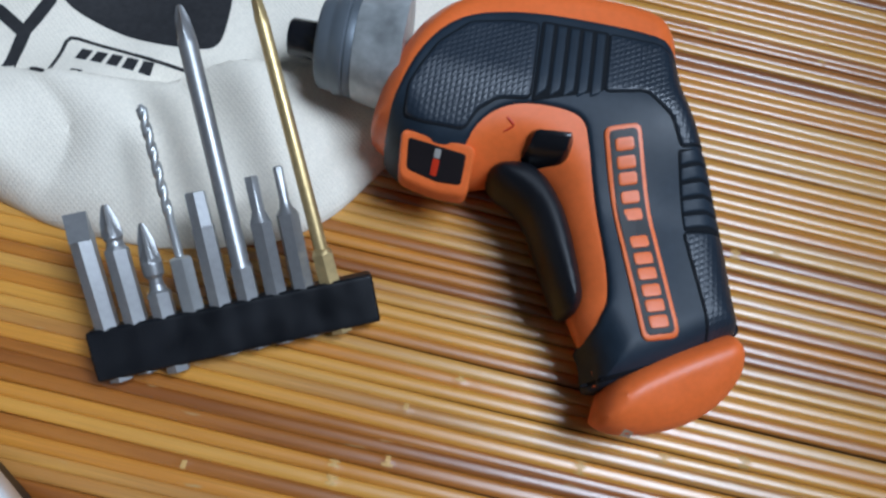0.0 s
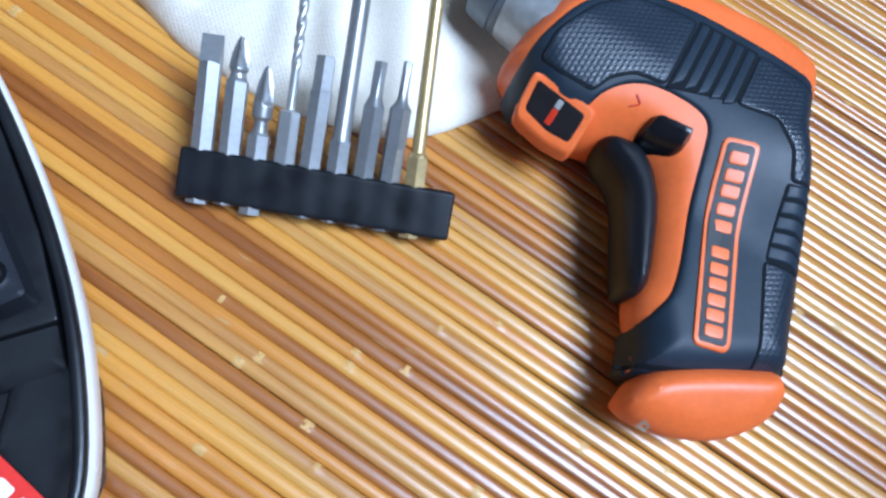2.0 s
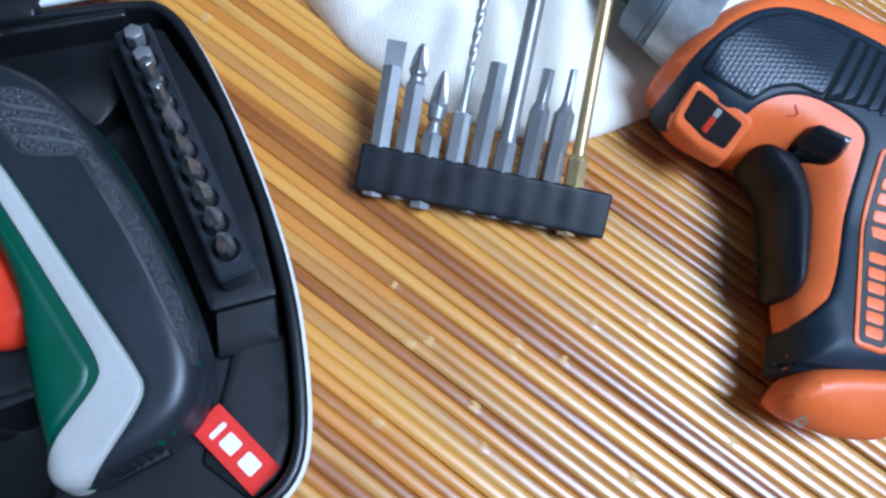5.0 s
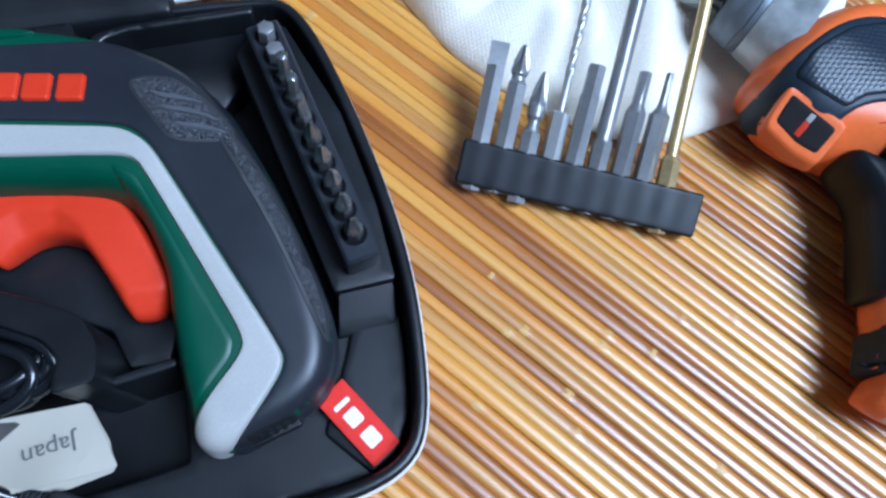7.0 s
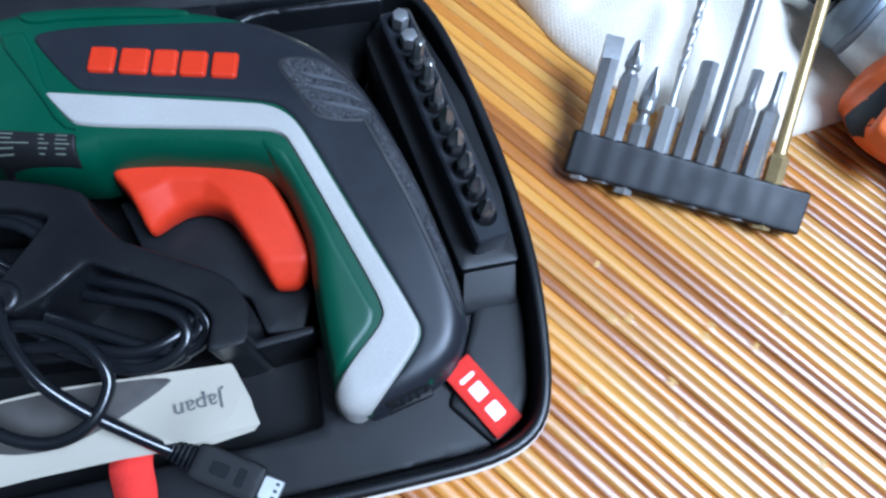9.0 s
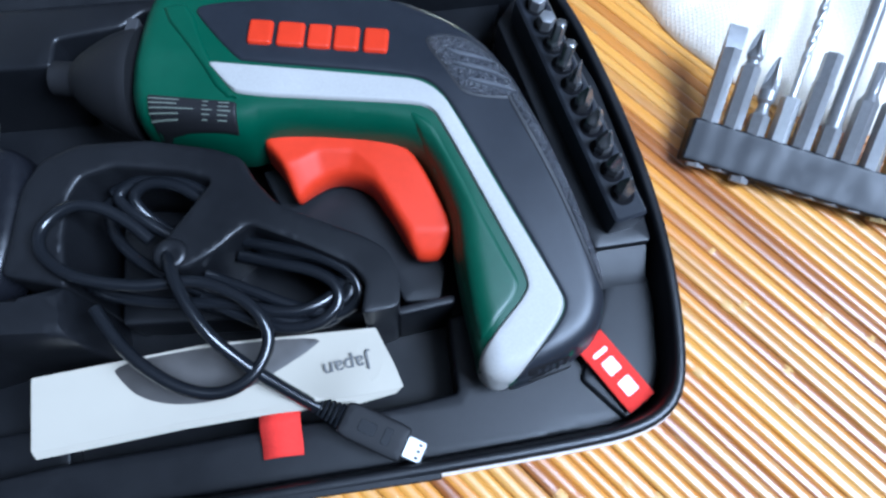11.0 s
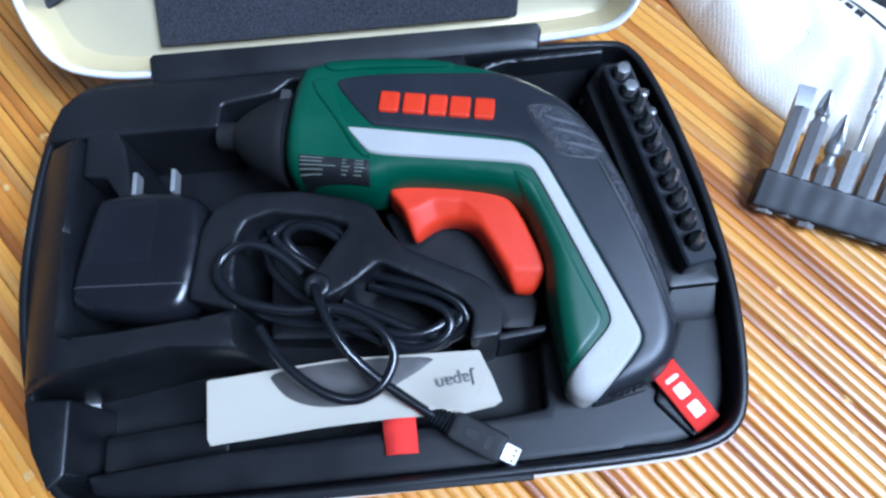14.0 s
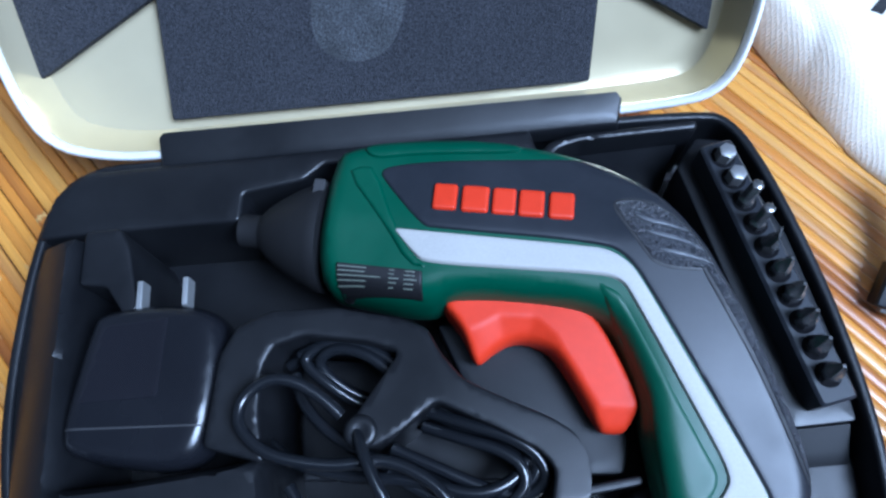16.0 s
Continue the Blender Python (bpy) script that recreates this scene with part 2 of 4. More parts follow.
def fillet(pts, radius, steps=4):
    """Rounds every corner of a closed outline with about the given radius."""
    p, out = np.array(pts, float), []
    for i in range(len(p)):
        a, b, c = p[i - 1], p[i], p[(i + 1) % len(p)]
        u, v = a - b, c - b
        lu, lv = np.linalg.norm(u), np.linalg.norm(v)
        k = min(radius, 0.45 * lu, 0.45 * lv)
        s, e = b + u / lu * k, b + v / lv * k
        for j in range(steps + 1):
            t = j / steps
            out.append((1 - t) ** 2 * s + 2 * t * (1 - t) * b + t * t * e)
    return np.array(out)


def ccw(p):
    x, y = p[:, 0], p[:, 1]
    return p if (x * np.roll(y, -1) - np.roll(x, -1) * y).sum() > 0 else p[::-1]


def resample(p, step):
    out = []
    for a, b in zip(p, np.roll(p, -1, 0)):
        k = max(1, int(math.ceil(np.linalg.norm(b - a) / step)))
        out += [a + (b - a) * j / k for j in range(k)]
    return np.array(out)


def edge_distance(q, p):
    """Distance of points q from the closed outline p."""
    q = np.atleast_2d(q)
    best = np.full(len(q), 1e9)
    for a, b in zip(p, np.roll(p, -1, 0)):
        ab = b - a
        t = np.clip(((q - a) @ ab) / max(ab @ ab, 1e-12), 0, 1)
        best = np.minimum(best, np.linalg.norm(q - (a + t[:, None] * ab), axis=1))
    return best


def inside(q, p):
    q = np.atleast_2d(q)
    hit = np.zeros(len(q), bool)
    for (x0, y0), (x1, y1) in zip(p, np.roll(p, -1, 0)):
        if y0 == y1:
            continue
        cross = ((y0 > q[:, 1]) != (y1 > q[:, 1])) & (q[:, 0] < (x1 - x0) * (q[:, 1] - y0) / (y1 - y0) + x0)
        hit ^= cross
    return hit


def offset_outline(p, d):
    """Moves a counter-clockwise outline outwards by d (inwards if negative)."""
    a, b = p - np.roll(p, 1, 0), np.roll(p, -1, 0) - p
    na = np.stack([a[:, 1], -a[:, 0]], 1) / np.maximum(np.linalg.norm(a, axis=1), 1e-9)[:, None]
    nb = np.stack([b[:, 1], -b[:, 0]], 1) / np.maximum(np.linalg.norm(b, axis=1), 1e-9)[:, None]
    m = na + nb
    m /= np.maximum((m * m).sum(1), 0.6)[:, None] / 2
    return p + m * d


def inset(pts, d):
    """A closed row of control points, drawn in by d."""
    return offset_outline(ccw(np.array(pts, float)), -d)


def sheet(outline, step, rings, r):
    """Fills an outline with triangles: boundary, rings near the edge, and an even grid inside."""
    from mathutils.geometry import delaunay_2d_cdt
    p = resample(ccw(np.array(outline, float)), step)
    pts = [p]
    for k in rings:
        q = offset_outline(p, -k * r)
        q = q[inside(q, p)]
        if len(q):
            pts.append(q[edge_distance(q, p) > 0.88 * k * r])
    lo, hi = p.min(0), p.max(0)
    gx, gy = np.meshgrid(np.arange(lo[0] + step / 2, hi[0], step), np.arange(lo[1] + step / 2, hi[1], step * 0.87))
    gx = gx + (np.arange(gx.shape[0]) % 2)[:, None] * step / 2
    g = np.stack([gx.ravel(), gy.ravel()], 1)
    g = g[inside(g, p)]
    if len(g):
        g = g[edge_distance(g, p) > max(0.6 * step, (max(rings) if rings else 0) * r * 1.02)]
    pts.append(g)
    allp = np.concatenate([q for q in pts if len(q)])
    n = len(p)
    vs, _, fs, *_ = delaunay_2d_cdt([Vector(v) for v in allp], [(i, (i + 1) % n) for i in range(n)], [], 1, 1e-4)
    return p, np.array([(v.x, v.y) for v in vs]), [tuple(f) for f in fs]


def swell(d, r, power=2.2):
    s = np.clip(np.asarray(d, float) / r, 0, 1)
    return (1 - (1 - s) ** power) ** (1 / power)


class Body:
    """A solid whose upper side bulges up from its outline: top(x, y) is its crown height, zc the height of its widest line."""

    def __init__(self, outline, top, zc, r, power=2.2):
        self.p, self.zc, self.r, self.power = ccw(np.array(outline, float)), zc, r, power
        self.top = top if callable(top) else (lambda x, y: np.full(np.shape(x), float(top)))

    def height(self, q):
        q = np.atleast_2d(q)
        d = np.where(inside(q, self.p), edge_distance(q, self.p), 0)
        return self.zc + (self.top(q[:, 0], q[:, 1]) - self.zc) * swell(d, self.r, self.power)

    def mesh(self, step=2.5, low=None, rings=(0.03, 0.12, 0.3, 0.6), undercut=1.5):
        p, v, f = sheet(self.p, step, rings, self.r)
        z = self.height(v)
        on = edge_distance(v, p) < 1e-3
        z[on] = self.zc
        verts = [(*a, b) for a, b in zip(v, z)]
        if undercut > 1:
            low = self.zc - 5 if low is None else low
            twin, faces = {}, list(f)
            for i, (a, b, on_edge) in enumerate(zip(v, z, on)):
                twin[i] = i if on_edge else len(verts)
                if not on_edge:
                    verts.append((*a, max(low, 2 * self.zc - b)))
            faces += [tuple(twin[i] for i in reversed(t)) for t in f]
            return verts, faces
        return close_below(verts, f, self.zc if low is None else low, undercut)


def close_below(verts, faces, low, inset):
    """Adds a skirt from the open border down to the height low, and a floor."""
    count = {}
    for f in faces:
        for a, b in zip(f, f[1:] + f[:1]):
            count[(a, b)] = 1
    border = [(a, b) for a, b in count if (b, a) not in count]
    nxt = dict(border)
    faces = list(faces)
    seen = set()
    for start in list(nxt):
        if start in seen:
            continue
        loop, a = [], start
        while a not in seen and a in nxt:
            seen.add(a)
            loop.append(a)
            a = nxt[a]
        pl = np.array([verts[i][:2] for i in loop])
        q = offset_outline(pl, -inset) if inset and len(pl) > 3 else pl
        base = len(verts)
        lows = low if callable(low) else (lambda x, y: low)
        verts += [(x, y, lows(x, y)) for x, y in q]
        k = len(loop)
        for i in range(k):
            j = (i + 1) % k
            faces.append((loop[j], loop[i], base + i, base + j))
        faces.append(tuple(base + i for i in reversed(range(k))))
    return verts, faces


def panel(outline, surface, lift, edge, depth=1.0, step=2.0):
    """A thin skin that lies on a surface: lifted by lift, with edges rounded over edge millimetres."""
    p, v, f = sheet(outline, step, (0.5, 1.0), edge)
    d = edge_distance(v, p)
    z = surface(v) + lift * swell(d, edge, 2)
    verts = [(*a, b) for a, b in zip(v, z)]
    under = lambda x, y: float(surface(np.array([[x, y]]))[0]) - depth
    return close_below(verts, f, under, 0)


def slab(outline, z0, z1, bevel=0.4):
    """A flat piece with a bevelled upper edge."""
    p = ccw(np.array(outline, float))
    q = offset_outline(p, -bevel)
    n = len(p)
    verts = [(*a, z0) for a in p] + [(*a, z1 - bevel) for a in p] + [(*a, z1) for a in q]
    faces = [tuple(range(2 * n, 3 * n)), tuple(reversed(range(n)))]
    for k in (0, n):
        for i in range(n):
            j = (i + 1) % n
            faces.append((k + i, k + j, k + n + j, k + n + i))
    return verts, faces


def loft(sections, sides=24, cap=True):
    """Skin over sections (z, radius as a function of the angle, or a number)."""
    verts, faces = [], []
    for z, rad in sections:
        for k in range(sides):
            a = 2 * math.pi * k / sides
            r = rad(a) if callable(rad) else rad
            verts.append((r * math.cos(a), r * math.sin(a), z))
    for s in range(len(sections) - 1):
        for k in range(sides):
            j = (k + 1) % sides
            faces.append((s * sides + k, s * sides + j, (s + 1) * sides + j, (s + 1) * sides + k))
    if cap:
        faces.append(tuple(reversed(range(sides))))
        faces.append(tuple(range((len(sections) - 1) * sides, len(sections) * sides)))
    return verts, faces


def moved(mesh, m):
    verts, faces = mesh
    return [tuple(m @ Vector(v)) for v in verts], faces


def joined(*meshes):
    verts, faces = [], []
    for v, f in meshes:
        k = len(verts)
        verts += v
        faces += [tuple(i + k for i in q) for q in f]
    return verts, faces


def put(name, mesh, material, parent, label="", smooth=True):
    return link_mesh(name, mesh[0], mesh[1], material, parent, label, smooth)


def tube(name, points, radius, material, parent, label="", cyclic=False):
    """A round cord through points, as a swept mesh with a smooth path."""
    p = np.array(points, float)
    n = len(p)
    path = []
    for i in range(n if cyclic else n - 1):
        a, b, c, d = (p[(i + k) % n] if cyclic else p[min(max(i + k, 0), n - 1)] for k in (-1, 0, 1, 2))
        for t in np.linspace(0, 1, 7)[:-1]:
            path.append(0.5 * (2 * b + (c - a) * t + (2 * a - 5 * b + 4 * c - d) * t * t + (3 * b - a - 3 * c + d) * t ** 3))
    if not cyclic:
        path.append(p[-1])
    path = np.array(path)
    sides, verts, faces = 10, [], []
    up = np.array([0.12, 0.07, 1.0])
    m = len(path)
    for i in range(m):
        tan = path[(i + 1) % m] - path[i - 1] if cyclic or 0 < i < m - 1 else (path[1] - path[0] if i == 0 else path[-1] - path[-2])
        tan = tan / np.linalg.norm(tan)
        s = np.cross(tan, up)
        s /= np.linalg.norm(s)
        u = np.cross(s, tan)
        for k in range(sides):
            a = 2 * math.pi * k / sides
            verts.append(tuple(path[i] + radius * (math.cos(a) * s + math.sin(a) * u)))
    for i in range(m if cyclic else m - 1):
        for k in range(sides):
            j, ni = (k + 1) % sides, (i + 1) % m
            faces.append((i * sides + k, i * sides + j, ni * sides + j, ni * sides + k))
    if not cyclic:
        faces += [tuple(range(sides)), tuple(reversed(range((m - 1) * sides, m * sides)))]
    return put(name, (verts, faces), material, parent, label)


def box(x0, x1, y0, y1, z0, z1, bevel=0.4, round_=1.0):
    return slab(fillet([(x0, y0), (x1, y0), (x1, y1), (x0, y1)], round_, 2), z0, z1, bevel)


# ---- the room round the table ----
def wall_box(name, x0, x1, y0, y1, z0, z1, material=WALL, label="", category=""):
    v = [(x, y, z) for x in (x0, x1) for y in (y0, y1) for z in (z0, z1)]
    f = [(0, 1, 3, 2), (4, 6, 7, 5), (0, 4, 5, 1), (2, 3, 7, 6), (0, 2, 6, 4), (1, 5, 7, 3)]
    ob = link_mesh(name, v, f, material, None, "", False, 1.0)
    ob.matrix_world = ROOM_M
    return tagged(ob, label, category, "", "structure")


T = 0.12
R_ = ROOM
wall_box("floor", R_["x0"], R_["x1"], R_["y0"], R_["y1"], R_["z0"] - T, R_["z0"], WOOD, "dark wooden floor of the room", "floor")
wall_box("ceiling", R_["x0"], R_["x1"], R_["y0"], R_["y1"], R_["z1"], R_["z1"] + T, WALL, "plain grey painted ceiling", "ceiling")
wall_box("wall_north", R_["x0"], R_["x1"], R_["y1"], R_["y1"] + T, R_["z0"], R_["z1"], WALL, "plain grey painted wall", "wall")
wall_box("wall_east", R_["x1"], R_["x1"] + T, R_["y0"] - T, R_["y1"] + T, R_["z0"], R_["z1"], WALL, "plain grey painted wall", "wall")
wall_box("wall_west", R_["x0"] - T, R_["x0"], R_["y0"] - T, R_["y1"] + T, R_["z0"], R_["z1"], WALL, "plain grey painted wall", "wall")
south = empty("wall_south", ROOM_M, "grey painted wall with a window opening", "wall", kind="structure")
for x0, x1, z0, z1 in ((R_["x0"], WIN["x0"], R_["z0"], R_["z1"]), (WIN["x1"], R_["x1"], R_["z0"], R_["z1"]),
                       (WIN["x0"], WIN["x1"], R_["z0"], WIN["z0"]), (WIN["x0"], WIN["x1"], WIN["z1"], R_["z1"])):
    w = wall_box("wall_section", x0, x1, R_["y0"] - T, R_["y0"], z0, z1)
    w.parent, w.matrix_basis = south, Matrix.Identity(4)
    del w["kind"]
window = empty("window_1", ROOM_M, "bright window with a plain white frame", "window", kind="structure")
for x0, x1, z0, z1 in ((WIN["x0"], WIN["x0"] + 0.05, WIN["z0"], WIN["z1"]), (WIN["x1"] - 0.05, WIN["x1"], WIN["z0"], WIN["z1"]),
                       (WIN["x0"] + 0.05, WIN["x1"] - 0.05, WIN["z0"], WIN["z0"] + 0.05), (WIN["x0"] + 0.05, WIN["x1"] - 0.05, WIN["z1"] - 0.05, WIN["z1"])):
    w = wall_box("window_frame", x0 + 0.002, x1 - 0.002, R_["y0"] - 0.09, R_["y0"] - 0.05, z0 + 0.002, z1 - 0.002)
    w.parent, w.matrix_basis = window, Matrix.Identity(4)
    del w["kind"]

table = empty("table", pose(0.13, 0.03, 0, 0, 0, -52.5), "dark wooden table under the bamboo mat", "table")
put("tabletop", moved(box(-560, 560, -440, 440, -40, -5.2, 2, 20), Matrix.Identity(4)), WOOD, table)
for sx in (-1, 1):
    for sy in (-1, 1):
        put("leg", box(sx * 490 - 28, sx * 490 + 28, sy * 370 - 28, sy * 370 + 28, -779, -40.2, 1, 4), WOOD, table)

# ---- the open tool case ----
case = empty("tool_case", Matrix.Identity(4), "open silver tin tool case with a black plastic tray", "tool case")
RIM = ccw(smooth_outline([(105, 80), (116, 74), (123, 57), (129.5, 27), (134, -3), (136, -33), (134.5, -58), (130.5, -82), (124, -94), (110, -100),
                          (86, -101.5), (47, -102.5), (-36, -104), (-95, -104), (-118, -101), (-130, -90), (-140, -59), (-147, -27), (-149, 2), (-147, 42),
                          (-141, 70), (-125, 81), (-100, 80), (0, 80)], 2))


def ring_stack(outline, levels):
    """Walls through offset copies of an outline: levels of (offset, height)."""
    n, verts, faces = len(outline), [], []
    for d, z in levels:
        verts += [(*a, z) for a in offset_outline(outline, d)]
    for s in range(len(levels) - 1):
        for i in range(n):
            j = (i + 1) % n
            faces.append((s * n + i, s * n + j, (s + 1) * n + j, (s + 1) * n + i))
    return verts, faces, n


v, f, n = ring_stack(RIM, [(-22, 0.6), (-16, 1.0), (-10, 6), (-4, 16), (-0.8, 27), (0.0, 32), (0.25, 34.8), (0.1, 36.8), (-0.5, 38.0), (-0.8, 38.3), (-1.1, 37.9), (-1.2, 33)])
f.append(tuple(reversed(range(n))))
put("shell", (v, f), TIN, case, "silver-white painted tin lower shell with a rolled edge")

v, f, n = ring_stack(RIM, [(-1.5, 33), (-1.3, 38.0), (-0.8, 38.6), (-0.7, 40.4), (-1.2, 41.2), (-2.2, 41.6), (-3.5, 41.6), (-4.1, 41.2), (-4.4, 40.2), (-4.7, 37), (-5.2, 33), (-5.8, 29), (-7.4, 10), (-7.8, 5.6), (-8.2, 5)])
f.append(tuple(range(14 * n, 15 * n)))
tray_mesh = (v, f)


def block(outline, top, r=2.0, low=4.5, step=4.0, power=2.0, rounding=1.5):
    return Body(fillet(outline, rounding, 3), top, (top if not callable(top) else float(np.min(top(np.array([p[0] for p in outline]), np.array([p[1] for p in outline]))))) - r, r, power).mesh(step, low, (0.15, 0.45, 0.9), 0.4)


blocks = [
    # plateau beside and below the adapter bay
    block([(-140, 47), (-121, 46), (-121, 27), (-118.5, -38), (-100, -37.5), (-73, -35.5), (-54.5, -33), (-52, -52), (-80, -49.5), (-121, -56),
           (-138, -58), (-142.5, -27), (-144, 2), (-143, 36)],
          lambda x, y: 56.5 - 14 * np.clip((-119 - np.asarray(x)) / 22, 0, 1) ** 1.3, 3.0),
    # low post beside the front pocket
    block([(-120.6, -60), (-120.2, -87.5), (-126, -93), (-134, -78), (-139, -59)], 42.5, 1.5),
    # step inside the front pocket
    block([(-120, -72), (-70, -68), (-69, -84), (-120, -88)], 15, 1.0),
    # ledge behind the bays
    block([(-137, 66), (-126, 75), (40, 74.5), (42, 64), (28, 66), (-36, 69), (-44, 63), (-66, 60), (-67, 49), (-106, 49.6), (-141, 49.5)], 45.5, 1.6),
    # wedge in the corner of the adapter bay
    block([(-120.5, 48), (-108, 48.5), (-104, 41), (-99, 18), (-103, 15), (-111, 27), (-120.5, 28.5)], 50.5, 1.2),
    # platform under the strip of bits
    block([(92, 57), (101, 68), (111, 66), (124, 27), (129, -10), (129.5, -37), (109.5, -37.5), (104, -8)], 38.5, 0.6),
    block([(110, -37), (129.4, -36.6), (127.5, -50.5), (107.5, -50.5)], lambda x, y: 30 + 6.5 * np.clip((np.asarray(y) + 50.5) / 13.5, 0, 1), 1.0),
    # front ledge and floor beside the grip
    block([(58, -52), (57.5, -77.5), (38, -79.5), (-68, -83), (-119.5, -87.5), (-116, -96), (-95, -98.5), (47, -97), (108, -95), (119, -88), (125, -78), (129.5, -48), (90, -48)], 28.5, 1.4),
    block([(98, -79), (109, -57), (113, -47), (129, -47), (128.5, -58), (125, -79), (119, -89), (110, -94)], 30.5, 1.2),
    # raised rim of the finger hollow at the back
    block([(42, 57), (42, 65), (47, 70), (57, 72), (101, 73), (101, 69.5), (58, 69), (50, 67), (46, 63), (45, 57)], 43.5, 1.3),
    # scooped finger hollow behind the grip
    block([(46, 56), (47, 67), (56, 69.5), (97, 70), (91, 57), (80, 48), (60, 52)], lambda x, y: 15 + 20 * np.clip((np.asarray(y) - 50) / 20, 0, 1) ** 2, 1.0),
    # thin lip between cable bay and grip
    block([(41, -52.5), (60, -50.5), (60, -47.5), (41, -49.5)], 40, 0.8),
    # low floor of the cable bay and of the trigger bay
    block([(-50, 2), (-20, -2), (-12, -6), (-1, -22), (31, -39), (32, -46), (-50, -40)], 24, 1.0),
    block([(0, 8), (44, 12), (60, -36), (56, -47), (44, -46), (40, -33), (20, -21), (8, -14)], 31, 1.0),
]
put("tray", joined(tray_mesh, *blocks), TRAY, case, "black moulded plastic tray with bays")

# bracket that holds the cable, with its tongue
bracket = [(-72.5, -30), (-68.5, -2), (-63, 7), (-52, 11.5), (-31, 10.5), (-10, 5), (-2, 1), (1.5, -7), (8, -16), (19.5, -22.5), (33, -29.5), (39.5, -34.5),
           (43, -43), (41.5, -53), (30, -54.5), (32.5, -44.5), (29, -38.8), (16, -31), (-1, -22.3), (-13, -31), (-21, -34.5), (-27.5, -32.5), (-29.5, -28),
           (-25.5, -23.5), (-11.5, -6), (-21, -2), (-41, 2), (-51, -0.5), (-54.5, -7), (-55.5, -21), (-53.5, -36)]
br = Body(fillet(bracket, 2.2, 3), lambda x, y: 56.5 - 0.045 * np.clip(np.asarray(x) + 0, 0, 60), 54.6, 0.9, 2)
put("cable_bracket", joined(br.mesh(2.2, 5, (0.35, 1.0), 0.3)), TRAY, case, "black plastic bracket with a tongue over the cable")
knob = [(-1.2, 5.2), (0.0, 5.2), (0.9, 4.6), (1.3, 3.4), (0.9, 2.0), (0.6, 0.4)]
put("tongue_stud", moved(loft([(z, r) for z, r in knob]), Matrix.Translation((-24.2, -29.2, 56.6))), TRAY, case, "round dimpled stud")

# lid, opened past upright
PHI = radians(133)
lid_m = Matrix.Translation((0, 80.5 * MM, 42 * MM)) @ Matrix.Rotation(radians(180) - PHI, 4, "X")
# in the lid's own axes x runs along the hinge, y away from it, and the hollow opens towards +z
lid = new("lid")
lid.parent, lid.matrix_parent_inverse, lid.matrix_basis = case, Matrix.Identity(4), lid_m
lid["label"] = "silver tin lid standing open, gold-lacquered inside"
LID = ccw(smooth_outline([(98, 1), (113, 6), (120.5, 22), (125, 50), (130, 90), (131, 120), (127, 150), (118, 172), (100, 182), (0, 185), (-100, 185), (-122, 181), (-136, 165),
                          (-143, 140), (-147, 90), (-147, 50), (-145.5, 26), (-139, 9), (-122, 3), (-100, 1), (0, 1)], 2))
v, f, n = ring_stack(LID, [(-0.1, -3.4), (0.1, 0.2), (0.8, 1.0), (1.6, 0.8), (2.6, -0.4), (2.6, -2.5), (1.4, -6), (0.4, -16), (-5, -24), (-10, -25.5)])
f.append(tuple(reversed(range(9 * n, 10 * n))))
put("outer_skin", (v, f), TIN, lid, "silver-white painted outside of the lid")
v, f, n = ring_stack(LID, [(0.3, -3.0), (-0.35, -3.2), (-0.9, -15), (-3.5, -21), (-8, -22.5)])
f.append(tuple(range(4 * n, 5 * n)))
put("lining", (v, f), GOLD, lid, "glossy gold-lacquered lining")
foam = fillet([(-98.5, 9), (67, 8), (71.5, 47.5), (112, 22.7), (116, 60), (121, 100), (115, 160), (90, 174), (-110, 176), (-134, 160), (-141, 100), (-145, 69), (-144.5, 29.5), (-92.5, 55)], 1.2, 2)
foam_ob = put("foam_pad", moved(Body(foam, -17, -18.2, 1.2).mesh(3.0, -22.3, (0.5,), 0), Matrix.Identity(4)), FOAM, lid, "dark grey foam pad with a pale worn patch")
worn = smooth_outline([(-38, 40), (-36, 30), (-26, 24), (-12, 25), (-4, 34), (0, 46), (6, 58), (-4, 66), (-22, 66), (-34, 58)], 2)
put("worn_patch", panel(worn, lambda q: np.full(len(np.atleast_2d(q)), -17.05), 0.35, 5, 0.2), FOAM_WORN, foam_ob, "pale rubbed patch")
bar = [(-98.5, 74.5), (73, 74), (76, 84), (74, 87), (-97, 88.5), (-99.5, 86)]
put("hinge_strip", Body(fillet(bar, 1.0, 2), lambda x, y: 43.5 + 0.33 * (np.asarray(y) - 74), 40.5, 1.8).mesh(4, 36, (0.3, 0.7), 0), TRAY, case, "black plastic hinge strip")
put("front_catch", box(-38, 48, -103.4, -101.2, 38.4, 41.4, 0.4, 0.6), TRAY, case, "black catch along the front rim")

# ---- green cordless screwdriver in the case ----
ixo = empty("cordless_screwdriver", pose(0, 0.040, 0, 0, 0, -11), "dark green cordless screwdriver with red trigger in the case", "cordless screwdriver")
IXO_OUT = ccw(smooth_outline([(-36, -27), (-36, 19), (-28, 24), (-16, 27), (8, 30), (30, 30), (52, 26.5), (75, 17), (89, 4), (101, -16), (112.5, -40), (121, -62), (123.5, -75),
                              (121, -86), (113, -94), (100, -101), (91, -104.5), (84, -101.5), (82.5, -93), (78.5, -80), (75, -64), (73, -52), (69, -42), (63.5, -32), (57, -27.6), (46, -26), (26, -26), (11, -27.5), (3, -31.5), (-18, -30)], 2))


def ixo_top(x, y):
    grip = np.clip((-np.asarray(y) - 5) / 95, 0, 1)
    return 61.5 - 11.5 * grip + 0 * np.asarray(x)


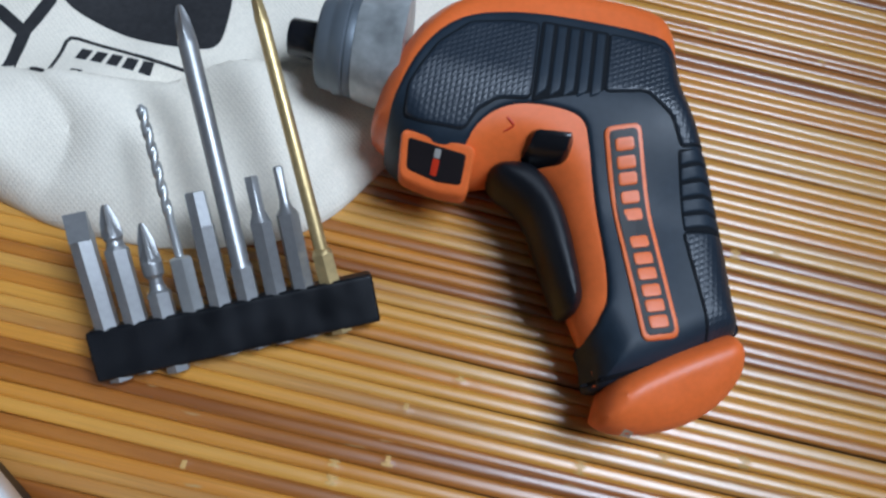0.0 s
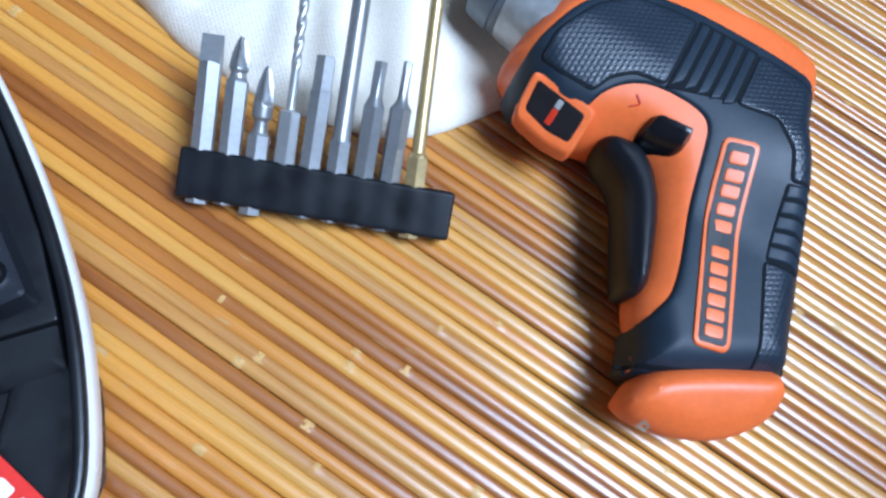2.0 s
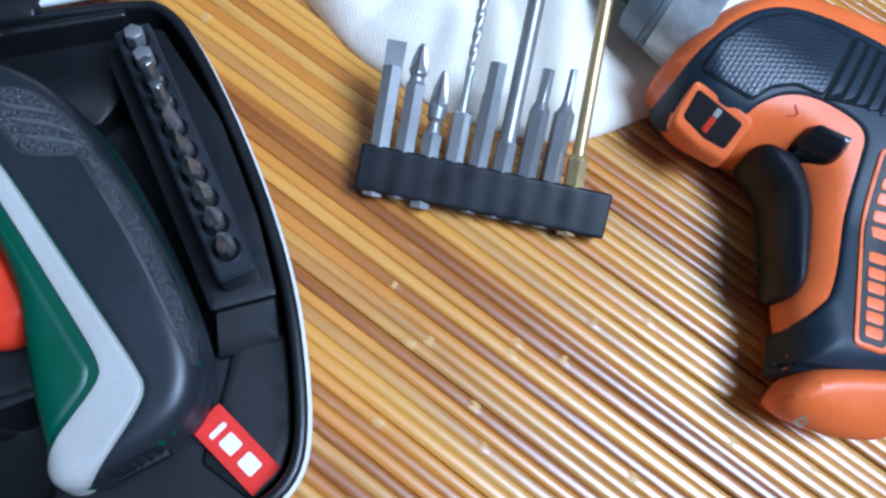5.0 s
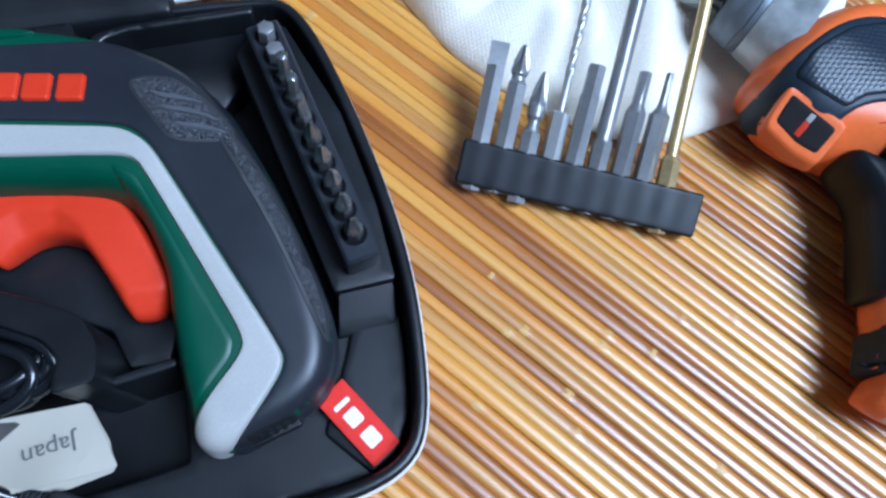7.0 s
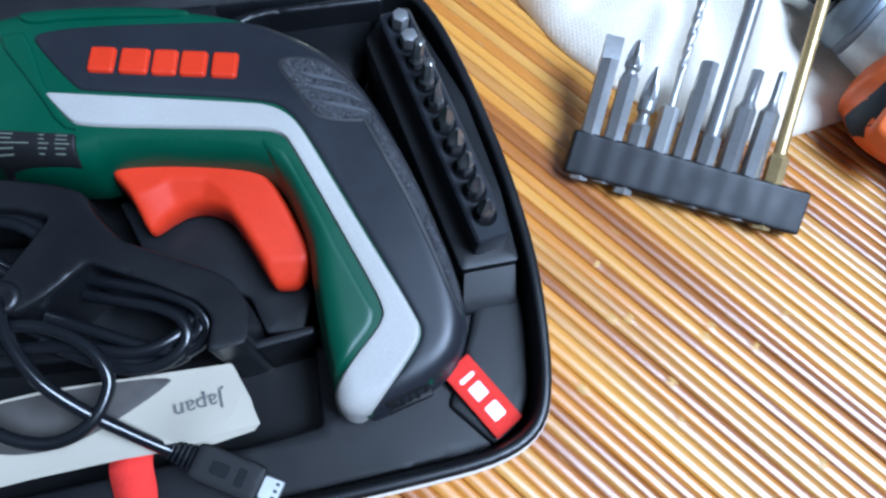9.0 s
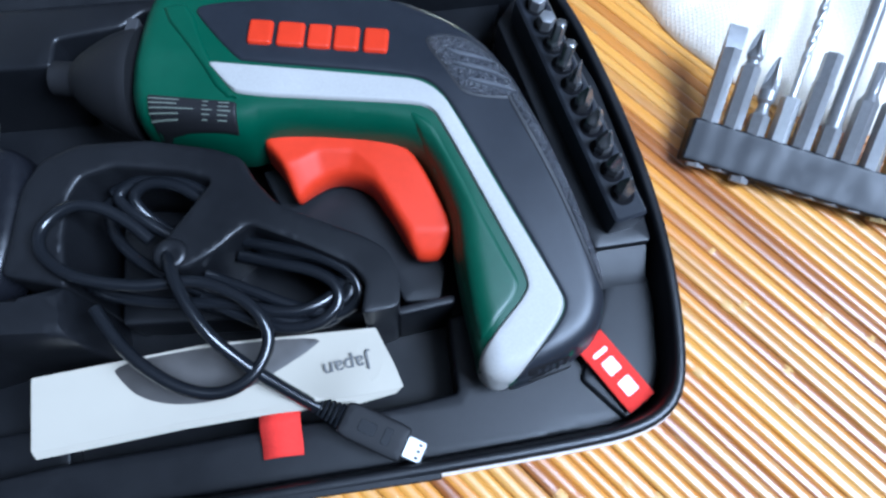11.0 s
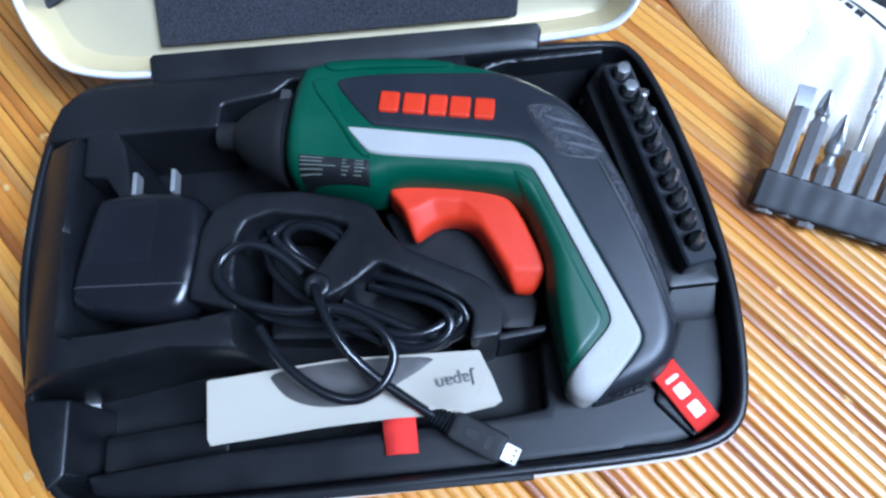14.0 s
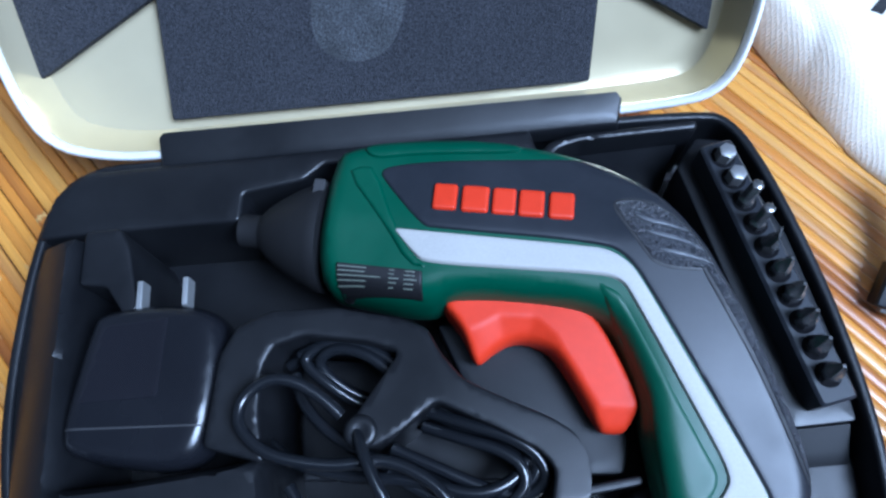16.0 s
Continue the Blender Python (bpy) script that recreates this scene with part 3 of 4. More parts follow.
ixo_body = Body(IXO_OUT, ixo_top, 41, 8.0, 2.5)
put("body_shell", ixo_body.mesh(2.6, 29.5), GREEN, ixo, "dark green plastic body shell")
H = ixo_body.height
black = smooth_outline([(-17, 12.5), (-13, 7), (0, -6.4), (4, -7), (58, -7.2), (66, -10.8), (73, -20), (107, -74), (109.5, -80), (105, -88), (96, -100.5), (94, -104), (101, -101.5),
                        (114, -94.5), (121.8, -86), (124.2, -75), (121.6, -62), (113, -40), (101.6, -16), (89.6, 4), (75.5, 17.4), (60, 23), (36, 20.5), (8, 18), (-8, 15.5)], 2)
put("grip_shell", panel(black, H, 0.7, 1.0, 7), BLACK_SOFT, ixo, "matt black soft upper shell")
stripe = smooth_outline([(-9.8, -8.0), (-9.0, -7.9), (0, -8.0), (50, -8.5), (60, -8.8), (67.5, -13), (73, -21), (90, -48), (107.5, -75), (108.8, -80), (106, -86), (97, -99.5),
                         (93, -104.3), (88.5, -104.6), (84, -101), (83.6, -95.5), (89, -87), (96.5, -77), (97.2, -72.5), (90, -60), (67, -22), (64, -18.8), (59, -17.4), (30, -18.2), (3, -18.7), (-1, -16.8)], 2)
put("stripe", panel(stripe, H, 1.3, 1.1, 3, 1.6), SILVER, ixo, "silver-grey stripe along the body")
put("side_panel", panel(fillet([(57, -19.6), (64, -22.5), (94.5, -73), (93.8, -77.5), (83.5, -92), (80.5, -82), (76.5, -64), (74.5, -52), (69.5, -41), (61, -26.5)], 2.5, 4), H, 0.5, 1.6, 1), GREEN, ixo, "raised green side panel")
put("bezel", panel(smooth_outline([(-27.5, 10.5), (-23, 13.5), (-18, 13), (-8.6, -7.4), (0.4, -18.2), (4, -20.2), (-3, -19.6), (-12.6, -6.6)], 1), H, 0.8, 1.2, 1.5, 1.5), GREEN, ixo, "green bevelled band beside the stripe")
put("top_rail", panel(smooth_outline([(-20, 16), (-8, 18.5), (8, 20.4), (30, 22.3), (31, 26), (20, 28.5), (0, 28), (-16, 25.5), (-24, 21.5)], 2), H, 1.0, 1.2, 2), GREEN, ixo, "green rail along the top")
grip_a = smooth_outline([(61, 5.4), (62.6, 8), (73, 8.2), (79.4, 4.2), (86.6, -1.8), (94.2, -11.6), (89, -13.4), (75, -13.2), (70.6, -7.6), (65.2, -0.4)], 2)
put("thumb_seam", panel(offset_outline(ccw(grip_a), 0.7), H, 0.9, 0.3, 1), INK, ixo, "dark seam round the thumb rest")
put("thumb_grip", panel(grip_a, H, 1.5, 0.8, 1), BLACK_GRAINED, ixo, "grained thumb rest")
for curve in ([(67.5, 2.6), (71, 1.2), (77, 0.4), (84.6, -1.8)], [(70.6, -2.6), (75, -3.4), (81, -4.4), (89.6, -7.8)], [(75.2, -8.2), (79, -8.8), (84.5, -9.6), (92.2, -11.6)]):
    edge = [(x, y + (0.7 if k in (0, 3) else 1.25)) for k, (x, y) in enumerate(curve)] + [(x, y - (0.7 if k in (0, 3) else 1.25)) for k, (x, y) in reversed(list(enumerate(curve)))]
    put("rib", panel(smooth_outline(edge, 2), H, 2.3, 0.9, 0.5, 0.7), RIB, ixo)
put("back_grip_seam", panel(smooth_outline([(86.6, -9.6), (90.8, -8.4), (102, -21.4), (113.4, -42.6), (121.4, -64), (121.6, -75), (119.4, -72), (117.6, -69.4), (110, -52.4), (102.4, -36.9), (92.8, -20.6)], 2), H, 1.05, 0.3, 2), INK, ixo, "dark seam round the grained grip")
put("back_grip", panel(smooth_outline([(87.5, -10), (90.5, -9.5), (101, -22), (112.5, -43), (120.5, -64), (121, -73), (118.5, -69), (111, -52), (103.5, -36.5), (94, -20.5)], 2), H, 1.5, 1.0, 2), BLACK_GRAINED, ixo, "grained rubber along the back of the grip")
trig = smooth_outline([(8, -28.5), (10.5, -24.5), (16, -22), (26, -20.8), (46, -20.6), (55, -23.5), (61, -29), (68.5, -41.5), (74, -52.5), (73.6, -56), (71, -61.4), (69, -63), (63.4, -63.4),
                       (61.4, -62), (54.8, -51.6), (47.4, -41), (43.2, -38), (37, -36.6), (32, -37.4), (26.6, -41.4), (22.8, -45.6), (20.4, -45), (17, -38.4), (13, -33)], 2)
# the flat outer face; towards the finger side the trigger slopes away from its crease
trig_flat = np.array([(6, -28), (11, -18), (46, -16), (60, -22), (80, -55), (71, -55), (61, -55.6), (45.6, -34), (39.4, -29.4), (27.4, -30.4), (21, -34.6), (16, -37)], float)


def trig_top(x, y):
    q = np.stack([np.ravel(np.asarray(x, float)), np.ravel(np.asarray(y, float))], 1)
    drop = np.where(inside(q, trig_flat), 0, edge_distance(q, trig_flat))
    return 49 - 3.5 * np.clip((-q[:, 1] - 20) / 45, 0, 1) - 0.55 * drop


put("trigger", Body(trig, trig_top, 38, 2.6, 2.6).mesh(1.3, 31.5), RED, ixo, "red trigger with a creased finger side")
for x0, w in ((2.6, 8.2), (12.0, 9.2), (22.0, 8.0), (30.6, 8.6), (40.4, 8.4)):
    put("raised_mark", panel(fillet([(x0, -0.9), (x0 + w, -0.8), (x0 + w, 8.7), (x0, 8.6)], 1.3, 3), H, 2.0, 0.7, 0.6, 1.2), RED, ixo, "raised red block of the maker's mark")
plate = put("rating_plate", panel(fillet([(-26, -21.0), (2, -21.4), (2.8, -29.4), (-25.4, -29.2)], 0.6, 2), H, 1.0, 0.3, 1, 0.9), BLACK_NOSE, ixo, "black rating plate with small print")
rng = random.Random(4)
for k in range(5):
    y0 = -22.0 - 1.3 * k
    for x0, x1 in ((-25.6, -25.6 + rng.uniform(8, 15)), (-8.5, -8.5 + rng.uniform(1.5, 3.5)), (-3.5, rng.uniform(-1, 1.2))):
        put("print_bar", panel([(x0, y0), (x1, y0), (x1, y0 - 0.34), (x0, y0 - 0.34)], lambda q: H(q) + 1.02, 0.1, 0.05, 0.1, 1.2), FINE_PRINT, plate)
nose_m = Matrix.Translation((-36, -6.0, 41.5)) @ Matrix.Rotation(radians(-90), 4, "Y")
put("nose_cone", moved(loft([(-1, 20.0), (1.0, 20.0), (3, 19.4), (10, 16.4), (17, 12.2), (21, 9.2), (22.6, 7.6), (23.4, 6.6), (24.2, 6.2), (31, 5.9), (31.6, 5.2), (31.4, 3.6), (25, 3.4)], 36), nose_m), BLACK_NOSE, ixo, "matt black nose cone with bit socket")
put("collar_notch", moved(box(-39.2, -35.2, -1, 9, 53, 58.4, 0.3, 0.6), Matrix.Identity(4)), INK, ixo)
put("charge_indicator", panel(fillet([(98, -99.2), (112, -93.4), (113.5, -96), (99.5, -102)], 0.8, 2), H, 1.0, 0.5, 3, 1.5), BLACK_NOSE, ixo, "dark charge indicator window")

# strip of short bits standing in the case
strip_dir = Vector((17.0, -89.0, 0)).normalized()
strip = empty("bit_rack", pose(0.1023, 0.0585, 0.0385, 0, 0, math.degrees(math.atan2(strip_dir.y, strip_dir.x))), "narrow black plastic rack holding ten short bits", "bit rack")
rack = box(-1, 92.5, -5.0, 6.8, 0.2, 11.5, 0.9, 1.8)
put("rack_body", rack, BLACK_SOFT, strip)
# sockets are flat discs on the rack, their inner shade painted near-black
for k in range(10):
    put("socket", moved(loft([(0, 4.1), (0.12, 4.1), (0.16, 3.95)], 24), Matrix.Translation((5.4 + 8.7 * k, 0.9, 11.45))), SOCKET_SHADE, strip, "dark disc painted as the shade in a round socket")


def hexagon(across):
    def r(a):
        t = (a + math.pi / 6) % (math.pi / 3) - math.pi / 6
        return across / 2 / math.cos(t)
    return r


def cross(rad, cut):
    return lambda a: rad * (1 - cut * min(1, 1.35 * abs(math.sin(2 * a))) ** 0.75)


def blade(w, t):
    return lambda a: min(w / 2 / max(abs(math.cos(a)), 1e-6), t / 2 / max(abs(math.sin(a)), 1e-6))


def shank_and_tip(sections, sides=24, cut=2):
    """The hexagonal shank and the worked tip of a bit, parted at a section."""
    return loft(sections[:cut], sides), loft(sections[cut - 1:], sides)


def bit_thing(m, meshes, material, label, group, smooth=True):
    ob = empty("screwdriver_bit", m, label, "screwdriver bit", group)
    put("shank", meshes[0], material, ob)
    put("tip", meshes[1], material, ob, smooth=smooth)


def case_bit(kind):
    if kind == "hex":
        return shank_and_tip([(0, hexagon(5.4)), (5.8, hexagon(5.4)), (6.4, hexagon(5.0)), (6.6, 2.1)], 24)
    if kind == "star":
        return shank_and_tip([(0, hexagon(5.2)), (4, hexagon(5.2)), (5, 2.3), (6, lambda a: 2.2 * (1 - 0.16 * abs(math.sin(3 * a)))), (13.2, lambda a: 2.1 * (1 - 0.16 * abs(math.sin(3 * a)))), (13.6, 1.5)], 24)
    if kind == "slot":
        return shank_and_tip([(0, hexagon(5.2)), (4.5, hexagon(5.2)), (6, blade(5.0, 3.6)), (12.6, blade(5.4, 0.8)), (12.9, blade(5.2, 0.6))], 24)
    rad = {"small": 2.2, "mid": 2.6, "wide": 2.9}[kind]
    return shank_and_tip([(0, hexagon(5.2)), (5.5, hexagon(5.2)), (6.2, rad), (7.0, cross(rad, 0.2)), (11.0, cross(rad * 0.55, 0.55)), (12.6, cross(0.7, 0.3))], 24)


for k, kind in enumerate(["hex", "hex", "star", "star", "slot", "mid", "wide", "wide", "wide", "wide"]):
    p = Vector((102.3, 58.5, 0)) + strip_dir * (5.4 + 8.7 * k) + Vector((-strip_dir.y, strip_dir.x, 0)) * 0.9
    bit_thing(pose(p.x * MM, p.y * MM, 0.0486, 0, 2, 15 * k), case_bit(kind), STEEL if k < 2 else DARK_STEEL,
              "short steel screwdriver bit standing in the black rack" if k > 1 else "short hexagonal steel bit standing in the black rack", "bits in the case")

# ---- power adapter with its cable ----
adapter = empty("power_adapter", Matrix.Identity(4), "black plug-in power adapter with coiled cable, lying in the case", "power adapter")
ab = Body(smooth_outline([(-112, 17.5), (-100, 19), (-84, 18.5), (-72, 15), (-67.5, 8), (-68, -6), (-70.5, -24), (-75, -33.5), (-84, -36), (-100, -33.5), (-118, -29), (-120.5, -22), (-118, -6), (-114, 12)], 2),
          lambda x, y: 55 - 0.05 * np.clip(-np.asarray(y) - 16, 0, 40), 44, 6.5, 2.5)
put("adapter_body", ab.mesh(2.8, 5.2), GLOSS_BLACK, adapter, "black plastic housing with rounded edges")
put("face_panel", panel(fillet([(-108, 12), (-86, 13), (-88, -13), (-114, -13)], 1, 2), ab.height, 0.25, 0.3, 0.4), MIRROR_BLACK, adapter, "smooth glossy face panel")
put("seam", panel(fillet([(-118.5, -20.2), (-74, -22.4), (-74, -23), (-118.5, -20.9)], 0.1, 1), ab.height, 0.12, 0.1, 0.3), INK, adapter)
for x in (-97.5, -82):
    put("pin", moved(box(x - 3.1, x + 3.1, 17, 27, -0.8, 0.8, 0.25, 0.8), Matrix.Translation((x, 0, 50)) @ Matrix.Rotation(radians(90), 4, "Y") @ Matrix.Translation((-x, 0, 0))), BRIGHT_STEEL, adapter, "steel plug pin")
for k in range(4):
    put("strain_ring", moved(loft([(0, 3.0), (0.3, 3.4), (1.5, 3.4), (1.8, 3.0)], 16), Matrix.Translation((-69 + 2.4 * k, -24 - 0.8 * k, 42)) @ Matrix.Rotation(radians(90), 4, "Y")), CABLE, adapter)
R1 = 1.95
tube("cable_loop", [(-60, -26, 42), (-54, -30, 44), (-46, -36, 46), (-30, -41, 47), (-10, -44, 48), (8, -49, 48), (20, -46, 47), (26, -38, 45), (24, -32, 43), (10, -27, 40), (-10, -22, 36), (-30, -14, 40), (-38, -6, 47),
                      (-33, -2, 50), (-24, -4, 51), (-16, -10, 50), (-8, -20, 47), (4, -28, 46), (16, -32, 47), (26, -38, 48), (27, -45, 47), (18, -50, 45), (2, -46, 43), (-14, -40, 44), (-30, -32, 46)], R1, CABLE, adapter)
tube("cable_loop", [(-47, -8, 44), (-44, -17, 46), (-37, -26, 47), (-26, -34, 47), (-12, -42, 46), (4, -50, 46), (18, -53, 45), (25, -48, 45), (24, -40, 44), (12, -33, 42), (-6, -27, 40), (-24, -20, 42), (-36, -12, 46), (-43, -4, 47), (-36, 0, 48), (-26, -2, 48), (-18, -8, 47)], R1, CABLE, adapter)
tube("cable_loop", [(-50, -4, 40), (-40, 0, 44), (-28, -1, 46), (-20, -5, 47), (-12, -12, 46), (2, -24, 44), (18, -29, 44), (29, -36, 44), (30, -44, 44), (22, -50, 42), (8, -52, 41), (-6, -47, 41), (-22, -40, 42)], R1, CABLE, adapter)
tube("cable_loop", [(-46, -43, 56), (-40, -53, 55), (-32, -62, 54), (-22, -69, 52), (-12, -71, 50), (-3, -67, 50), (2, -58, 51), (0, -50, 53), (-7, -43, 54), (-18, -38, 55), (-34, -38, 57), (-50, -34, 60), (-59, -26, 61),
                      (-59, -18, 61), (-52, -12.5, 61), (-44, -13, 60), (-36, -18, 58), (-30, -24, 56)], R1, CABLE, adapter)
tube("cable_loop", [(-4, -24, 47), (8, -29, 50), (20, -34, 51), (28, -40, 50), (29.5, -47, 48), (22, -51, 46), (10, -47, 46), (-2, -41, 47), (-16, -34, 48)], R1, CABLE, adapter)
tube("cable_loop", [(-6, -28, 45), (6, -33, 48), (16, -37, 49), (22.5, -42, 49), (23, -48.5, 48), (16, -53.5, 47), (5, -53, 46), (-6, -48, 46), (-18, -41, 47)], R1, CABLE, adapter)
tube("cable_loop", [(-45, -2, 46), (-34, 0.5, 49), (-22, -2.5, 50), (-13, -9, 49), (-6, -17, 46)], R1, CABLE, adapter)
tube("cable_lead", [(-26, -28, 55), (-23, -36, 60), (-19, -46, 60), (-13, -56, 57), (-5, -64, 51), (3, -70, 45), (10, -75, 40), (14, -77.5, 37.5)], R1, CABLE, adapter)
plug_dir = Vector((36.5, -22.5, -2.6)).normalized()
plug_m = Matrix.Translation((12.5, -76.2, 37.5)) @ plug_dir.to_track_quat("X", "Z").to_matrix().to_4x4()
for k in range(6):
    put("strain_ring", moved(box(1.6 * k, 1.6 * k + 1.0, -2.7 - 0.22 * k, 2.7 + 0.22 * k, -2.2 - 0.1 * k, 2.2 + 0.1 * k, 0.5, 0.4), plug_m), CABLE, adapter)
put("plug_housing", moved(Body(fillet([(9.4, -4.6), (12, -5.4), (27, -5.6), (30.5, -5.2), (30.5, 5.2), (27, 5.6), (12, 5.4), (9.4, 4.6)], 1.0, 3), 3.6, 2.6, 1.2).mesh(2, -3.4), plug_m), BLACK_NOSE, adapter, "black moulded plug housing")
put("plug_mark", moved(box(15, 20.5, -1.9, 1.9, 3.5, 3.85, 0.1, 0.8), plug_m), CABLE, adapter)
put("plug_mark", moved(box(23, 25.5, -2.6, 2.6, 3.5, 3.85, 0.1, 0.6), plug_m), CABLE, adapter)
put("plug_contact", moved(box(30.3, 36.6, -3.4, 3.4, -1.4, 1.0, 0.3, 0.7), plug_m), BRIGHT_STEEL, adapter, "bright steel micro connector")
for y in (-2, 0, 2):
    put("contact_slot", moved(box(34.2, 35.4, y - 0.45, y + 0.45, 0.98, 1.06, 0.02, 0.2), plug_m), INK, adapter)

# ---- folded manual, ribbon and tag ----
manual = empty("instruction_leaflet", Matrix.Identity(4), "folded white paper leaflet in the pocket of the case", "leaflet")
up = lambda x, y: 37 + 0.035 * np.clip(40 - np.asarray(x), 0, 120) + 0.06 * (np.asarray(y) + 78)
for k, (dy, dz) in enumerate(((0, 0), (-0.8, -1.1), (-1.6, -2.4))):
    sh = fillet([(-69.5, -58), (-69.0, -79.8 + dy), (-48, -78.3 + dy), (-26, -76.6 + dy), (0, -75.6 + dy), (26, -76 + dy), (40.2 - k, -74.8 + dy * 0.6), (38, -67), (33.5, -55), (-20, -54)], 0.4, 1)
    p_, v_, f_ = sheet(sh, 4, (), 1)
    arch = lambda x, y, a=(4.2, 0.5, 0)[k]: a * np.exp(-((np.asarray(x) - 24) / 12) ** 2) * np.clip((-60 - np.asarray(y)) / 15, 0, 1)
    z_ = up(v_[:, 0], v_[:, 1]) + dz + arch(v_[:, 0], v_[:, 1])
    put("leaf", close_below([(*a, b) for a, b in zip(v_, z_)], f_, (lambda x, y, q=dz, w=arch: float(up(x, y) + w(x, y)) + q - 0.25), 0), PAPER, manual)
on = smooth_outline([(-47, -57), (-44, -62), (-39, -67.5), (-30, -71), (-18, -71.8), (-8, -69.5), (2, -65), (12, -60), (18, -55.5), (-20, -54.6)], 2)
put("printed_patch", panel(on, lambda q: up(np.atleast_2d(q)[:, 0], np.atleast_2d(q)[:, 1]), 0.12, 0.1, 0.1, 3), PATCH, manual, "dark printed patch")
txt = bpy.data.curves.new("printed_word", "FONT")
txt.body, txt.size, txt.align_x, txt.align_y, txt.extrude = "Japan", 7.0 * MM, "CENTER", "CENTER", 0.00004
txt.materials.append(FADED)
word = new("printed_word", txt)
word.parent = manual
tx = Vector((math.cos(radians(186)), math.sin(radians(186)), 0))
tx.z = -0.035 * tx.x - 0.095 * tx.y
tx.normalize()
tn = Vector((0.035, 0.095, 1)).normalized()
ty = tn.cross(tx)
tz = (float(up(23.5, -66.2)) + 2.3) * MM
word.matrix_basis = Matrix(((tx.x, ty.x, tn.x, 0.0235), (tx.y, ty.y, tn.y, -0.0662), (tx.z, ty.z, tn.z, tz), (0, 0, 0, 1)))
word["label"] = "printed word Japan"

ribbon = empty("ribbon_tab", Matrix.Identity(4), "red fabric pull tab at the front of the tray", "ribbon")
rv, rf = [], []
for k in range(9):
    t = k / 8
    y, z = -74.5 - 15.5 * t, 30.2 + 4.5 * math.sin(math.pi * min(1, t * 1.25)) * (1 - t) + (2.5 if k == 0 else 0)
    rv += [(-5.4 + 0.3 * t, y, z), (0.6, y + 0.15, z + 0.5), (7.2, y, z)]
for k in range(8):
    for j in range(2):
        rf.append((3 * k + j, 3 * k + 3 + j, 3 * k + 4 + j, 3 * k + 1 + j))
rb = put("ribbon_band", (rv, [tuple(q) for q in rf]), RED_CLOTH, ribbon)
sol = rb.modifiers.new("thickness", "SOLIDIFY")
sol.thickness = 0.0005

tag_x = Vector((12.2, -20.6, 0)).normalized()
tag = empty("fabric_tag", Matrix.Translation((0.1030, -0.0685, 0.0335)) @ tag_x.to_track_quat("X", "Z").to_matrix().to_4x4() @ pose(0, 0, 0, 3, 1.5, 0), "red woven tag with white stitched mark, on the screwdriver's foot", "tag")
put("tag_band", moved(Body(fillet([(-2, -5.4), (24.3, -5.4), (24.3, 5.4), (-2, 5.4)], 0.5, 2), 0.9, 0.4, 0.5).mesh(2, 0.0), Matrix.Identity(4)), RED_CLOTH, tag)
for x0, x1, h in ((3.0, 4.6, 2.9), (6.6, 11.8, 2.4), (14.4, 20.0, 2.4)):
    put("stitched_bar", box(x0, x1, -h, h, 0.8, 1.05, 0.08, 0.7), WHITE_THREAD, tag, "white stitched bar")

# ---- orange and grey cordless screwdriver on the mat ----
drill = empty("power_screwdriver", pose(0.330, 0, 0, 0, 0, -49), "orange and slate-grey pistol-grip power screwdriver lying on the bamboo mat", "power screwdriver")
DR_OUT = ccw(smooth_outline(inset([(-43, -20), (-43, -8), (-40, 10), (-33, 27), (-20, 41), (2, 48.5), (32, 52.5), (56, 51), (67, 44.5), (71, 35), (71.8, 17), (78.5, 3), (88, -22), (93, -38),
                             (96, -55), (99, -68), (97.5, -74), (70, -91.5), (49.5, -100), (47, -95), (46, -88), (40, -79), (37, -72), (38, -64), (31, -42), (24, -31), (14, -27), (4, -30), (-5, -34), (-17, -35), (-27, -33), (-34, -27), (-38, -21)], 1.6), 2))


def dr_top(x, y):
    t = np.clip((np.asarray(y) + 42) / 46, 0, 1)
    return 35.5 + 12.5 * t * t * (3 - 2 * t)


dr = Body(DR_OUT, dr_top, 20, 13.5, 2.0)
put("body_shell", dr.mesh(2.6, 4, undercut=8), ORANGE, drill, "orange plastic shell")
DH = dr.height
dark = smooth_outline(inset([(-36, -21), (-35, -12), (-27, 10.5), (-15, 24), (4, 29.5), (24, 31), (56, 30.5), (67, 25), (73, 16), (79.3, 3), (88.5, -22), (93.4, -38), (96.6, -55), (99.6, -68), (98, -74.5),
                       (70, -92.2), (49, -100.6), (46.4, -95), (45.4, -88), (42.5, -84), (45.5, -77), (48, -66), (41, -39), (34.5, -17.5), (32, -11), (26, -8.8), (12, -9), (3, -12.5), (-3, -19), (-5.5, -27), (-12, -31), (-22, -33.5), (-31, -30.5), (-37, -23.5)], 1.4), 2)
put("rubber_overmould", panel(dark, DH, 0.9, 1.6, 9), SLATE, drill, "slate-grey rubber overmould")
DG = lambda q: DH(q) + 0.9


def patch(outline, r, depth):
    """A knurled patch over a wider dark sheet that paints the shade of its groove."""
    o = ccw(fillet(outline, r, 3))
    put("seam", panel(offset_outline(o, 0.5), DG, 0.28, 0.2, depth), SLATE_SHADE, drill)
    put("grip_patch", panel(offset_outline(o, -0.1), DG, 0.62, 0.7, depth), SLATE_KNURL, drill, "knurled rubber grip patch")


